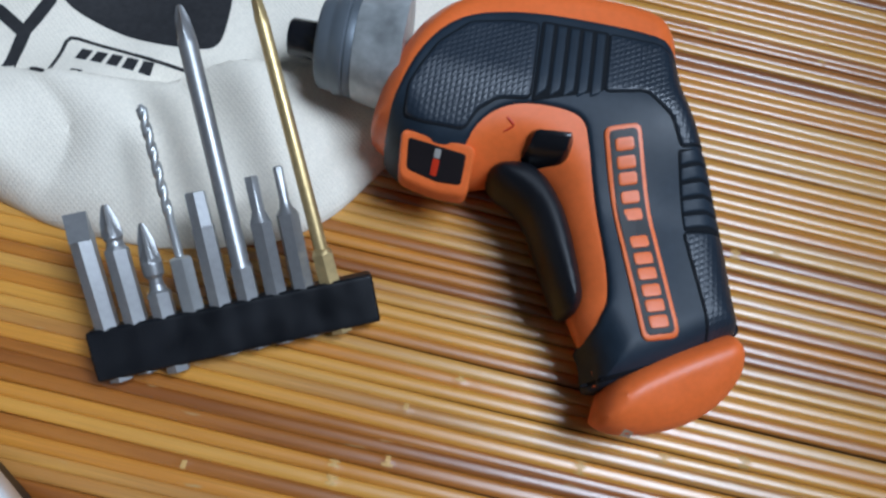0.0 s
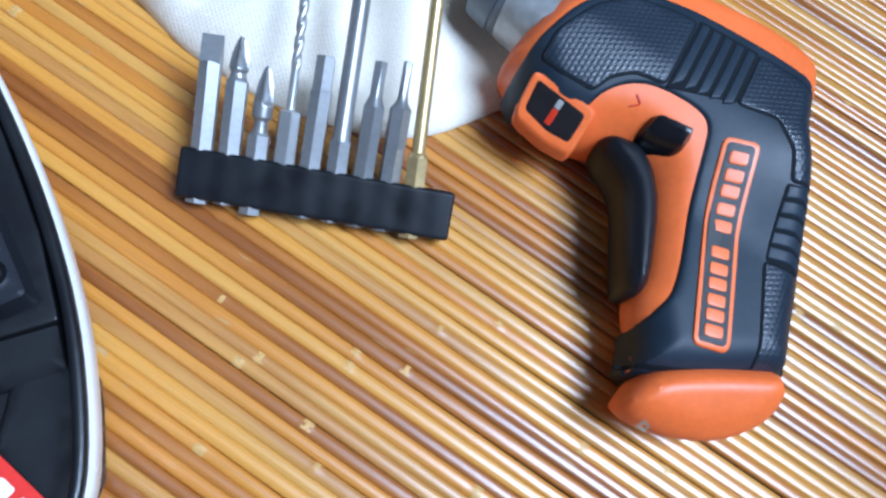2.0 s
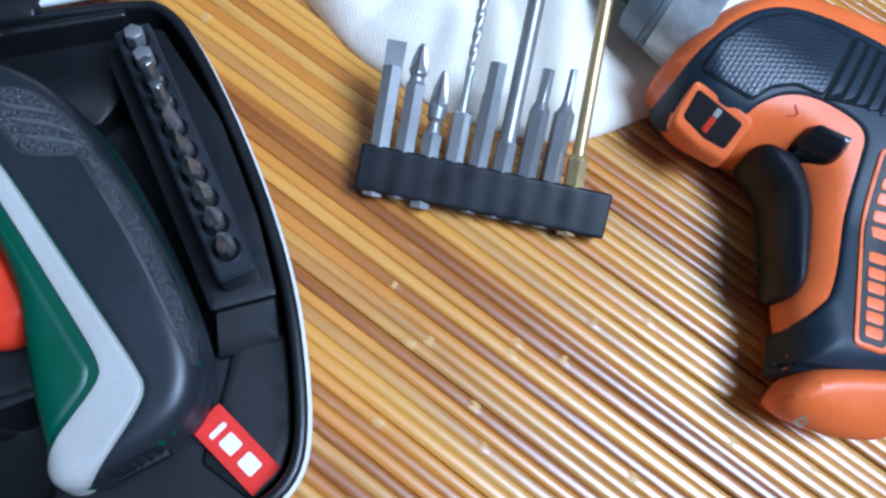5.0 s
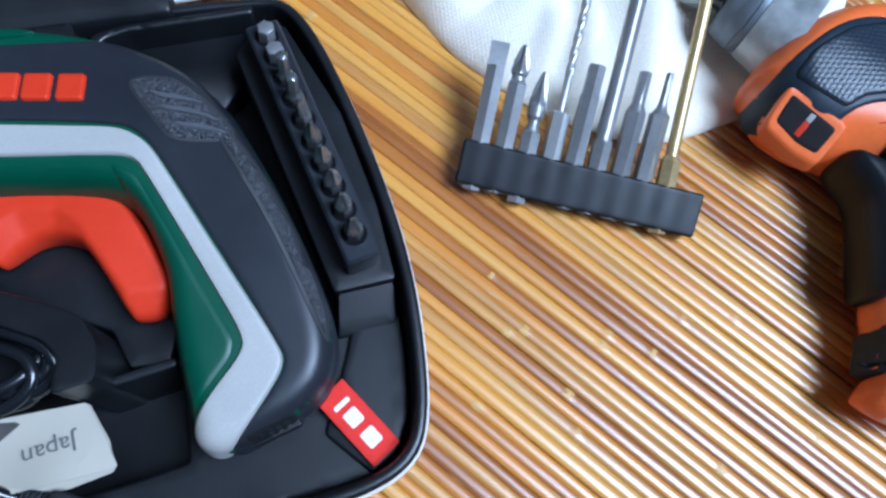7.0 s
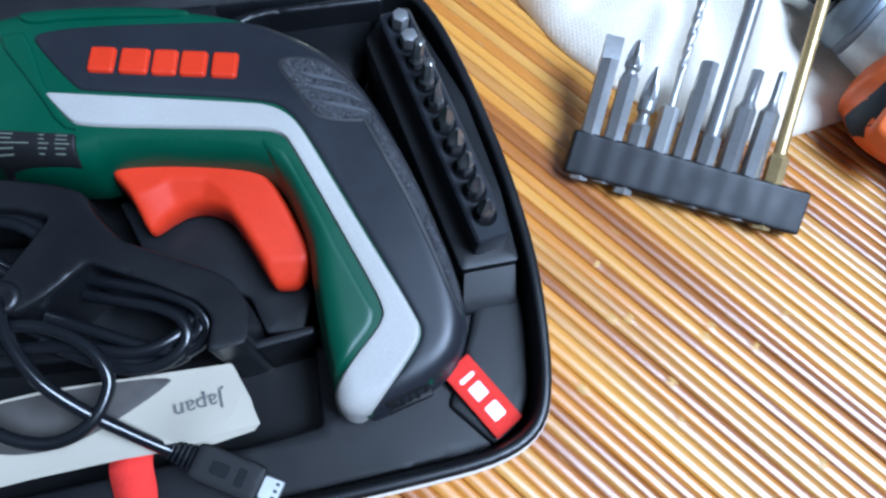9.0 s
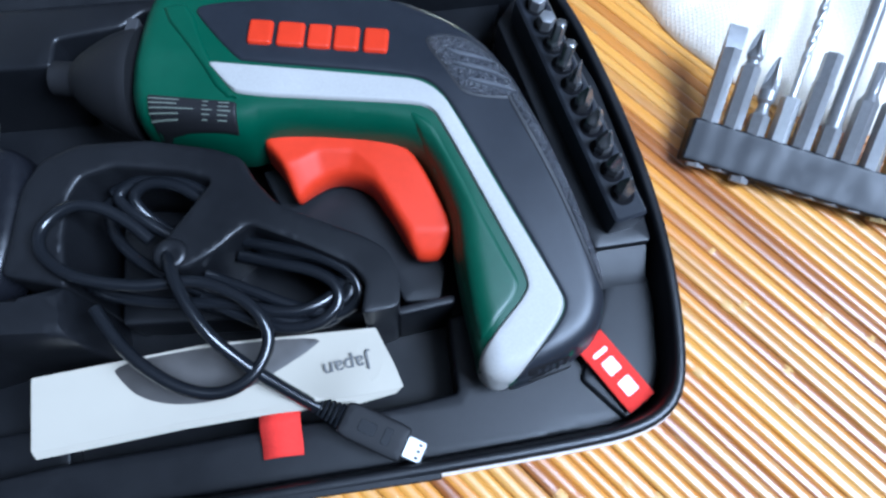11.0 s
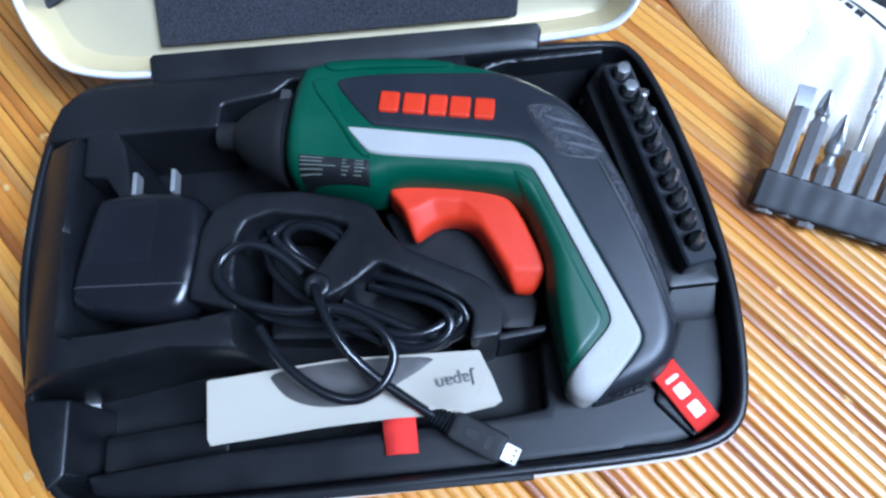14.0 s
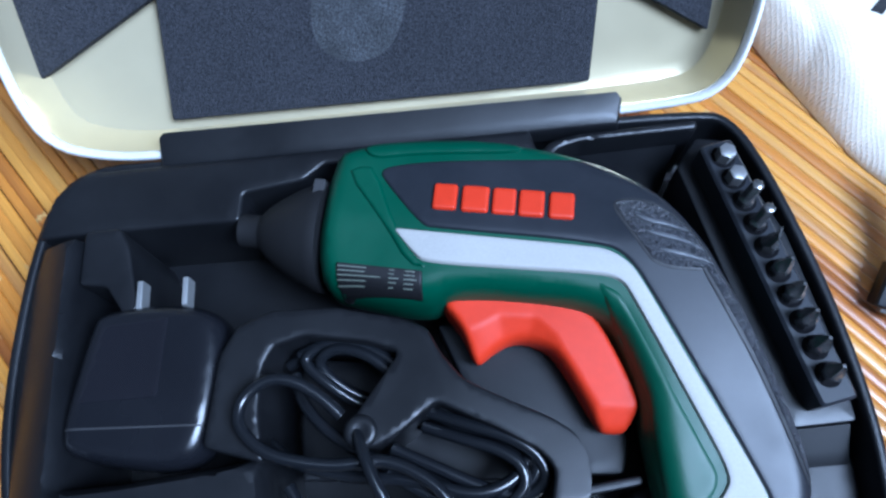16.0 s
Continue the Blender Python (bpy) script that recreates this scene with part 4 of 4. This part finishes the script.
patch([(-29, -18.5), (-29, -9), (-21.5, 8), (-11.5, 19), (3, 22.5), (12.5, 23.5), (12.8, -6.6), (2, -8.2), (-4.6, -13.5), (-7.6, -20.2), (-22, -20.2)], 2, 1)
patch([(38.2, 24.5), (56, 24), (66, 19), (71.5, 12), (76, 2), (79.5, -8), (67.5, -13.5), (62.5, -3.5), (53, 3.8), (38.2, 0.6)], 2, 2)
patch([(72.8, -41.5), (92, -37.6), (96.5, -55), (99.8, -68.5), (84.5, -78.8)], 1.6, 2)
# dark sheet under the ribs: shade between them, put in as colour
put("seam", panel(fillet([(13.4, 25), (38, 25.2), (38, 0.6), (13.4, -7.6)], 1.2, 2), DG, 0.28, 0.3, 1), SLATE_SHADE, drill)
for k in range(5):
    x0 = 14.4 + 4.7 * k
    put("rib", panel(fillet([(x0, 24), (x0 + 3.6, 24.2), (x0 + 3.6, -2.6 + 0.5 * k), (x0, -6.2 + 0.9 * k)], 0.8, 2), DG, 0.62, 0.7, 1.2, 1.4), SLATE, drill)
# same painted groove shade under the handle's ribs
put("seam", panel(fillet([(66.4, -14.4), (80.8, -10.6), (93, -37), (73, -41)], 1.2, 2), DG, 0.28, 0.3, 1), SLATE_SHADE, drill)
for k in range(5):
    a, b = np.array([67.2 + 1.15 * k, -15.2 - 5.1 * k]), np.array([80.8 + 2.1 * k, -11.6 - 5.3 * k])
    put("rib", panel(fillet([a, (a + b) / 2 + (0, 1.2), b, b + (1.4, -4.1), (a + b) / 2 + (0.8, -3.1), a + (1.0, -4.2)], 0.7, 2), DG, 0.6, 0.7, 1.2, 1.4), SLATE, drill)
frame_out = fillet([(-28.8, -22.2), (-2.0, -24.2), (-2.2, -38.4), (-14, -38.6), (-27.6, -36.2)], 3, 5)
frame_in = fillet([(-26.2, -24.8), (-4.8, -26.8), (-5.0, -35.8), (-14, -36.0), (-25.2, -33.8)], 1.6, 4)
GAUGE = lambda q: np.full(len(np.atleast_2d(q)), float(DH([(-16.0, -26.0)])[0]) + 1.3) - 0.85 * np.clip(-24 - np.atleast_2d(q)[:, 1], 0, 20)
put("gauge_frame", panel(frame_out, GAUGE, 1.4, 1.0, 5, 1.5), ORANGE, drill, "orange frame round the charge window")
put("gauge_window", panel(frame_in, lambda q: GAUGE(q) + 1.1, 0.5, 0.6, 1, 1.5), WINDOW_DARK, drill, "black charge window")
put("gauge_mark", panel(fillet([(-16.3, -29.6), (-13.9, -29.7), (-14.2, -34.4), (-16.6, -34.2)], 0.3, 1), lambda q: GAUGE(q) + 1.58, 0.15, 0.1, 0.3, 1.2), RED, drill, "red charge mark")
put("gauge_mark", panel(fillet([(-16.1, -26.8), (-13.9, -26.9), (-14, -29.5), (-16.3, -29.4)], 0.3, 1), lambda q: GAUGE(q) + 1.58, 0.15, 0.1, 0.3, 1.2), SILVER, drill, "grey charge mark")
trg = smooth_outline([(3, -28), (5.5, -23.5), (11, -21.8), (18, -21.2), (25, -25.5), (30, -32), (35, -41), (42, -64), (42.5, -70), (40, -74.5), (36, -75), (33.5, -71.5), (27, -57), (20.5, -42), (15, -36.5), (8, -33)], 2)
put("trigger", Body(trg, 36.0, 22, 7, 2.3).mesh(1.9, 8), BLACK_TRIGGER, drill, "black plastic trigger")
sw = fillet([(15.0, -15.6), (29.6, -15.2), (30.4, -17), (29.6, -24.2), (16.0, -25.2), (13.8, -22.4)], 3.2, 5)
put("direction_switch", panel(sw, DH, 5.2, 3.4, 1.5, 0.8), GLOSS_BLACK, drill, "black sliding direction switch")
for a, b, c, d in ((6.5, -13.2, 9.4, -15.2), (6.3, -17.4, 9.4, -15.4)):
    put("arrow_stroke", panel(fillet([(a, b), (c, d), (c - 0.3, d - 0.8), (a - 0.3, b - 0.8)], 0.1, 1), DH, 0.25, 0.15, 0.3, 1.0), RED, drill)
lab_u = Vector((0.29, -0.957)).normalized()
lab_v = Vector((-lab_u.y, lab_u.x))


def lab(s, w):
    p = Vector((46.2, -11.2)) + lab_u * s + lab_v * w
    return (p.x, p.y)


put("label_frame", panel(fillet([lab(-1.5, -6.6), lab(72, -6.6), lab(72, 6.6), lab(-1.5, 6.6)], 3, 4), DG, 0.8, 0.5, 1.2), ORANGE, drill, "orange frame of the maker's label")
put("label_ground", panel(fillet([lab(0.2, -5.0), lab(70.3, -5.0), lab(70.3, 5.0), lab(0.2, 5.0)], 2, 4), lambda q: DG(q) + 0.75, 0.2, 0.2, 0.4), INK, drill, "black ground of the maker's label")
for s in (3.0, 8.9, 14.2, 20.4, 26.4, 36.2, 42.2, 47.6, 53.4, 58.6, 64.0):
    put("label_block", panel(fillet([lab(s, -3.3), lab(s + 4.3, -3.3), lab(s + 4.3, 3.3), lab(s, 3.3)], 1.1, 2), lambda q: DG(q) + 0.95, 0.35, 0.3, 0.3, 1.6), ORANGE, drill)
cap = smooth_outline(inset([(50, -104), (52, -94), (66, -83), (84, -73), (93, -69), (98.6, -72.5), (101.9, -79.3), (99.4, -89), (89, -100.8), (74.2, -108.6), (59.5, -111.8), (52.4, -110.5), (49.4, -107.5)], 1.0), 2)


def cap_top(x, y):
    end = 0.5 * (np.asarray(x) - 66) - 0.866 * (np.asarray(y) + 84)
    return 35.8 - 0.5 * np.clip(end - 9, 0, 20)


cp = Body(cap, cap_top, 20, 9, 2.2)
put("base_cap", cp.mesh(2.4, 4, undercut=7), ORANGE, drill, "orange rounded base cap")
put("charge_socket", panel(fillet([(60, -108.8), (64, -109.2), (64.4, -110.4), (60.2, -110.2)], 0.4, 2), cp.height, 0.3, 0.2, 1, 1.0), BRIGHT_STEEL, drill, "small metal charging contact")
ridge = smooth_outline([(45.6, -96), (58, -91.2), (72, -84.2), (88, -74), (99.6, -65), (100.2, -66.6), (88.6, -75.4), (72.6, -85.6), (58.4, -92.6), (45.8, -97.4)], 2)
# thin dark strip painted as the shaded groove beside the cap
put("seam", panel(ridge, DG, 0.25, 0.3, 1.5, 1.4), SLATE_SHADE, drill)
ax = Matrix.Translation((-28, 16, 25)) @ Matrix.Rotation(radians(-90), 4, "Y")
put("gear_collar", moved(loft([(6, 23.0), (9, 22.6), (14, 21.4), (23, 19.6), (23.8, 19.3), (23.9, 17)], 40), ax), CHUCK_LIGHT, drill, "light grey metal collar")
put("chuck_ring", moved(loft([(23.2, 17), (23.4, 18.6), (24.0, 18.9), (26.6, 18.9), (27.0, 18.4), (27.5, 18.4), (27.9, 18.8), (31.5, 18.5), (32.0, 18.0), (33.6, 17.6), (36.8, 17.0), (38.0, 16.0), (38.5, 13.8), (38.3, 7)], 44), ax), CHUCK, drill, "worn grey chuck ring")
put("bit_socket", moved(loft([(36, 8.2), (39.5, 8.2), (40.2, 7.3), (49.6, 7.2), (50.4, 6.7), (50.4, 4.2)], 32, False), ax), GLOSS_BLACK, drill, "black hexagonal bit socket")
put("socket_well", moved(loft([(41, 4.2), (47.5, 4.2), (47.6, 3.0), (50.4, 4.2)], 6), ax), INK, drill)

# ---- block of long bits propped on the bag ----
hx = Vector((0.898, -0.440, 0.006)).normalized()
hy = Vector((0.39, 0.80, 0.46))
hy = (hy - hx * hy.dot(hx)).normalized()
hz = hx.cross(hy)
hold_m = Matrix(((hx.x, hy.x, hz.x, 0.1705), (hx.y, hy.y, hz.y, 0.0201), (hx.z, hy.z, hz.z, 0.0162), (0, 0, 0, 1)))
rackb = empty("bit_block", hold_m, "black rubber block holding nine long bits, propped up on the mat", "bit holder")
put("block_body", box(0, 97, -17.6, 0, -9.0, -0.3, 0.8, 1.2), RUBBER_BLOCK, rackb)
put("block_face", panel(fillet([(0.5, -17.1), (96.5, -17.1), (96.5, -0.5), (0.5, -0.5)], 0.8, 2), lambda q: 0.07 * np.cos(2 * math.pi * (np.atleast_2d(q)[:, 0] - 6.4) / 9.45) - 0.1, 0.3, 0.5, 0.8, 1.3), RUBBER_BLOCK, rackb, "faintly ribbed face of the block")
HEX = hexagon(7.0)


def long_bit(kind):
    if kind == "slotted":
        tip = [(sx * w, sy * t, z) for z, w, t in ((29.8, 3.4, 2.8), (39.2, 3.7, 0.6), (39.5, 3.55, 0.45)) for sx, sy in ((-1, -1), (1, -1), (1, 1), (-1, 1))]
        sides = [(0, 1, 5, 4), (1, 2, 6, 5), (2, 3, 7, 6), (3, 0, 4, 7), (4, 5, 9, 8), (5, 6, 10, 9), (6, 7, 11, 10), (7, 4, 8, 11), (8, 9, 10, 11), (3, 2, 1, 0)]
        return loft([(-19, HEX), (30, HEX)]), (tip, sides)
    if kind == "cross":
        return shank_and_tip([(-18, HEX), (25, HEX), (26.5, 2.9), (28, 2.6), (29.2, cross(3.3, 0.05)), (30.2, cross(3.5, 0.2)), (34.5, cross(3.0, 0.6)), (38.8, cross(1.7, 0.6)), (40.4, cross(0.9, 0.3))], 48)
    if kind == "short_cross":
        return shank_and_tip([(-20, HEX), (8, HEX), (9, 2.9), (11, 2.3), (13, 2.3), (14.5, 3.4), (18, 3.5), (18.6, cross(3.6, 0.05)), (20, cross(3.5, 0.25)), (26, cross(2.7, 0.6)), (31, cross(1.2, 0.6)), (32.2, cross(0.6, 0.2))], 48)
    if kind == "drill":
        sec = [(-17, HEX), (18, HEX), (18.6, 2.6), (18.8, 1.5), (32, 1.5)]
        for k in range(41):
            z = 33 + k * 36 / 40
            w = 2 * math.pi * z / 13.0
            sec.append((z, lambda a, w=w: 1.75 * (1 - 0.42 * max(0, math.cos(2 * (a - w))) ** 0.8)))
        return shank_and_tip(sec + [(70.5, 0.3)])
    if kind == "hex_key":
        return shank_and_tip([(-18, HEX), (27, HEX), (27.6, hexagon(6.4)), (38.6, hexagon(6.3)), (39.2, hexagon(5.8))])
    if kind == "long_cross":
        return shank_and_tip([(-18, HEX), (11, HEX), (12.5, 3.2), (87, 3.2), (88, cross(3.2, 0.1)), (95, cross(2.3, 0.5)), (99, cross(1.1, 0.5)), (99.6, cross(0.5, 0.2))])
    if kind == "small_hex":
        return shank_and_tip([(-18, HEX), (25, HEX), (28, 2.6), (29, hexagon(4.3)), (40.6, hexagon(4.3)), (41, hexagon(3.8))])
    if kind == "star":
        return shank_and_tip([(-18, HEX), (26, HEX), (28.5, 2.2), (31, 1.7), (32, lambda a: 1.75 * (1 - 0.14 * abs(math.sin(3 * a)))), (42.4, lambda a: 1.7 * (1 - 0.14 * abs(math.sin(3 * a)))), (42.8, 1.2)])
    return shank_and_tip([(-19, HEX), (10, HEX), (11.4, 3.2), (11.8, 2.5), (90, 2.35), (91, cross(2.4, 0.1)), (99, cross(1.7, 0.5)), (102.6, cross(0.6, 0.3))])


BITS = [("slotted", "grey steel slotted screwdriver bit in the black block"), ("cross", "grey steel cross-head bit in the black block"),
        ("short_cross", "waisted bright steel cross-head bit in the black block"), ("drill", "thin bright twist drill on a hexagonal shank"),
        ("hex_key", "thick grey hexagonal key bit in the black block"), ("long_cross", "very long grey steel cross-head bit"),
        ("small_hex", "stepped grey hexagonal key bit in the black block"), ("star", "dark steel star bit in the black block"), ("brass", "very long thin brass-coloured cross-head bit")]
for k, (kind, label) in enumerate(BITS):
    lean = [1.6, 1.2, 0.8, 0.8, 0, 0.5, -0.2, -0.2, 2.6][k]
    m = hold_m @ Matrix.Translation(((6.4 + 9.45 * k) * MM, 0, -4.3 * MM)) @ pose(0, 0, 0, 0, 0, lean) @ Matrix.Rotation(radians(-90), 4, "X") @ pose(0, 0, 0, 0, 0, [0, 0, 0, 15, 0, 0, 8, 15, 0][k])
    bit_thing(m, long_bit(kind), BRASS if kind == "brass" else (BRIGHT_STEEL if kind == "drill" else STEEL), label, "bits in the block", kind not in ("cross", "short_cross"))

# ---- cotton bag ----
bag = empty("cotton_bag", Matrix.Identity(4), "cream cotton bag with black print lying crumpled on the mat", "bag")
BAG = ccw(fillet([(158, 260), (147, 200), (145, 165), (149, 138), (162, 107), (180, 68), (203, 40), (222, 25), (243, 12.5), (262, 9), (281, 11.5), (306, 16), (322, 32), (362, 47), (384, 75), (400, 150), (395, 260)], 9, 5))


def bag_height(q):
    q = np.atleast_2d(q)
    x, y = q[:, 0], q[:, 1]
    d = np.where(inside(q, BAG), edge_distance(q, BAG), 0)
    u = (x - 205) * 0.84 - (y - 118) * 0.54
    w = (x - 205) * 0.54 + (y - 118) * 0.84
    crest = w - 1.0 + 5 * np.sin(u / 21) + 0.02 * u
    front = 10.5 * np.exp(-np.clip(crest, 0, None) ** 2 / 7) * np.exp(-np.clip(-crest, 0, None) ** 2 / 900)
    mound = 11 * np.exp(-((crest + 24) / 26) ** 2) * np.exp(-((u - 5) / 55) ** 2)
    ripple = 3.2 * np.sin(u / 9.5 + 0.05 * w + 0.8 * np.sin(w / 13)) * np.exp(-((crest + 20) / 24) ** 2) + 1.1 * np.sin(u / 13 - w / 9) + 0.9 * np.sin((x + 2 * y) / 17) + 4.2 * np.abs(np.sin(u / 15 + 1.1 * np.sin(w / 16))) ** 0.7 * np.exp(-((crest + 18) / 30) ** 2)
    flat = 4.0 + 2.2 * np.sin(x / 31) * np.cos(y / 27)
    under = np.exp(-(((x - 325) / 58) ** 2 + ((y - 36) / 44) ** 2) ** 2)
    z = (flat + front + mound + ripple) * (1 - 0.88 * under) * swell(d, 12, 1.7) + 0.9
    return z


p_, v_, f_ = sheet(BAG, 2.4, (0.1, 0.3), 14)
put("cloth", close_below([(*a, b) for a, b in zip(v_, bag_height(v_))], f_, 0.25, 0), COTTON, bag, "cream cotton cloth with folds")


def printed(outline, label=""):
    o = np.array(outline, float)
    p, v, f = sheet(o, 2.2, (), 1)
    put("print", ([(*a, b + 0.22) for a, b in zip(v, bag_height(v))], f), PRINT, bag, label)


def stroke(points, w, closed=False):
    q = np.array(points, float)
    for a, b in zip(q, np.roll(q, -1, 0) if closed else q[1:]):
        t = (b - a) / np.linalg.norm(b - a)
        n_ = np.array([-t[1], t[0]]) * w / 2
        printed(fillet([a - n_ - t * w * 0.4, b - n_ + t * w * 0.4, b + n_ + t * w * 0.4, a + n_ - t * w * 0.4], w * 0.45, 3), "black printed stroke")


printed(smooth_outline([(236, 160), (232.5, 149), (239.5, 133), (248, 117), (256, 106.5), (266, 97), (272, 97), (279, 103), (289, 113), (300, 130), (303, 150), (290, 170), (262, 176), (244, 170)], 2), "large black printed patch")
stroke([(210.5, 162), (213.1, 146.5)], 5.2)
stroke([(229.5, 153.5), (213.5, 147)], 5.2)
stroke([(213, 146.5), (200, 134)], 5.2)
stroke([(228.6, 133.2), (254, 93.6)], 1.5)
stroke([(224, 134.5), (209.3, 119.5)], 1.5)
stroke([(224, 134.5), (226.4, 135.2), (228.6, 133.2)], 1.5)
stroke([(207.8, 116), (210.5, 111.5)], 1.5)
for c0, c1 in (((225.0, 126.0), (247.5, 97.5)), ((217.0, 116.2), (225.0, 106.3))):
    a_, b_ = np.array(c0), np.array(c1)
    t_ = (b_ - a_) / np.linalg.norm(b_ - a_)
    n_ = np.array([t_[1], -t_[0]])
    m_ = int(np.linalg.norm(b_ - a_) // 6.4)
    for k in range(m_):
        s_ = a_ + t_ * (6.4 * k)
        printed([s_ - n_ * 3.0, s_ + t_ * 4.6 - n_ * 3.0, s_ + t_ * 4.6 + n_ * 3.0, s_ + n_ * 3.0], "black printed bar")

# ---- bamboo mat: rods laid side by side ----
mat_m = pose(0.130, 0.030, 0, 0, 0, -52.5)
mat = empty("bamboo_mat", mat_m, "lacquered honey-brown bamboo rod mat covering the table", "mat", kind="structure")
PALE = shader("pale_bamboo_node", (0.58, 0.34, 0.11), 0.45, grain=0.2, grain_size=700)
GAP = shader("mat_backing_cloth", (0.14, 0.055, 0.015), 0.9)
put("backing", box(-520, 520, -405, 405, -5.0, -3.6, 0.2, 4), GAP, mat, "dark backing under the rods")
rng = random.Random(11)


def rod_mesh(width):
    """One rod, 1.04 m long along x: a flattened round, slightly uneven, with raised nodes."""
    nodes, x = [], -520 + rng.uniform(20, 160)
    while x < 510:
        nodes.append(x)
        x += rng.uniform(190, 420)
    marks = [(rng.uniform(1, 8), rng.uniform(1.5, 4.5), [rng.choice((1.2, 1.8, 2.6)) for _ in range(11)]) for _ in nodes]
    stations = list(np.arange(-520, 521, 26.0))
    for nd in nodes:
        stations += [nd - 4, nd - 2.0, nd - 0.9, nd, nd + 0.9, nd + 2.0, nd + 4]
    stations = sorted(s for s in stations if -520 <= s <= 520)
    ph = rng.uniform(0, 6.28)
    sides = 11
    verts, faces, pale = [], [], []
    for s in stations:
        near = min([abs(s - nd) for nd in nodes] + [99])
        k = 1 + (0.05 if near < 1.2 else (-0.02 if near < 3 else 0))
        wob, lift = 0.18 * math.sin(s / 47 + ph), 0.16 * math.sin(s / 71 + 2 * ph)
        for j in range(sides):
            a = math.pi * (-0.12 + 1.24 * j / (sides - 1))
            verts.append((s, wob + k * width / 2 * math.cos(a), lift - 1.55 + k * 1.55 * math.copysign(abs(math.sin(a)) ** 0.66, math.sin(a))))
    for i in range(len(stations) - 1):
        mid = (stations[i] + stations[i + 1]) / 2
        near, (c, span, reach) = min((abs(mid - nd), mark) for nd, mark in zip(nodes, marks))
        for j in range(sides - 1):
            faces.append((i * sides + j, (i + 1) * sides + j, (i + 1) * sides + j + 1, i * sides + j + 1))
            pale.append(1 if near < reach[j] and abs(j - c) < span else 0)
    me = bpy.data.meshes.new("rod")
    me.from_pydata([(a * MM, b * MM, c * MM) for a, b, c in verts], [], [tuple(reversed(q)) for q in faces])
    me.materials.append(BAMBOO)
    me.materials.append(PALE)
    me.polygons.foreach_set("material_index", pale)
    me.shade_smooth()
    me.update()
    return me


kinds = [rod_mesh(w) for w in (4.4, 4.6, 4.8, 5.0, 5.0, 5.2, 5.4, 5.6, 4.7, 5.1, 5.3, 4.9)]
widths = (4.4, 4.6, 4.8, 5.0, 5.0, 5.2, 5.4, 5.6, 4.7, 5.1, 5.3, 4.9)
y = -402.0
while y < 402:
    k = rng.randrange(len(kinds))
    y += widths[k] / 2
    rod = new("rod", kinds[k])
    rod.parent = mat
    rod.matrix_basis = pose(rng.uniform(-12, 12) * MM, y * MM, rng.uniform(-0.35, 0.1) * MM, 0, 0, rng.uniform(-0.12, 0.12) + (180 if rng.random() < 0.5 else 0))
    y += widths[k] / 2 + rng.uniform(-0.45, -0.1)
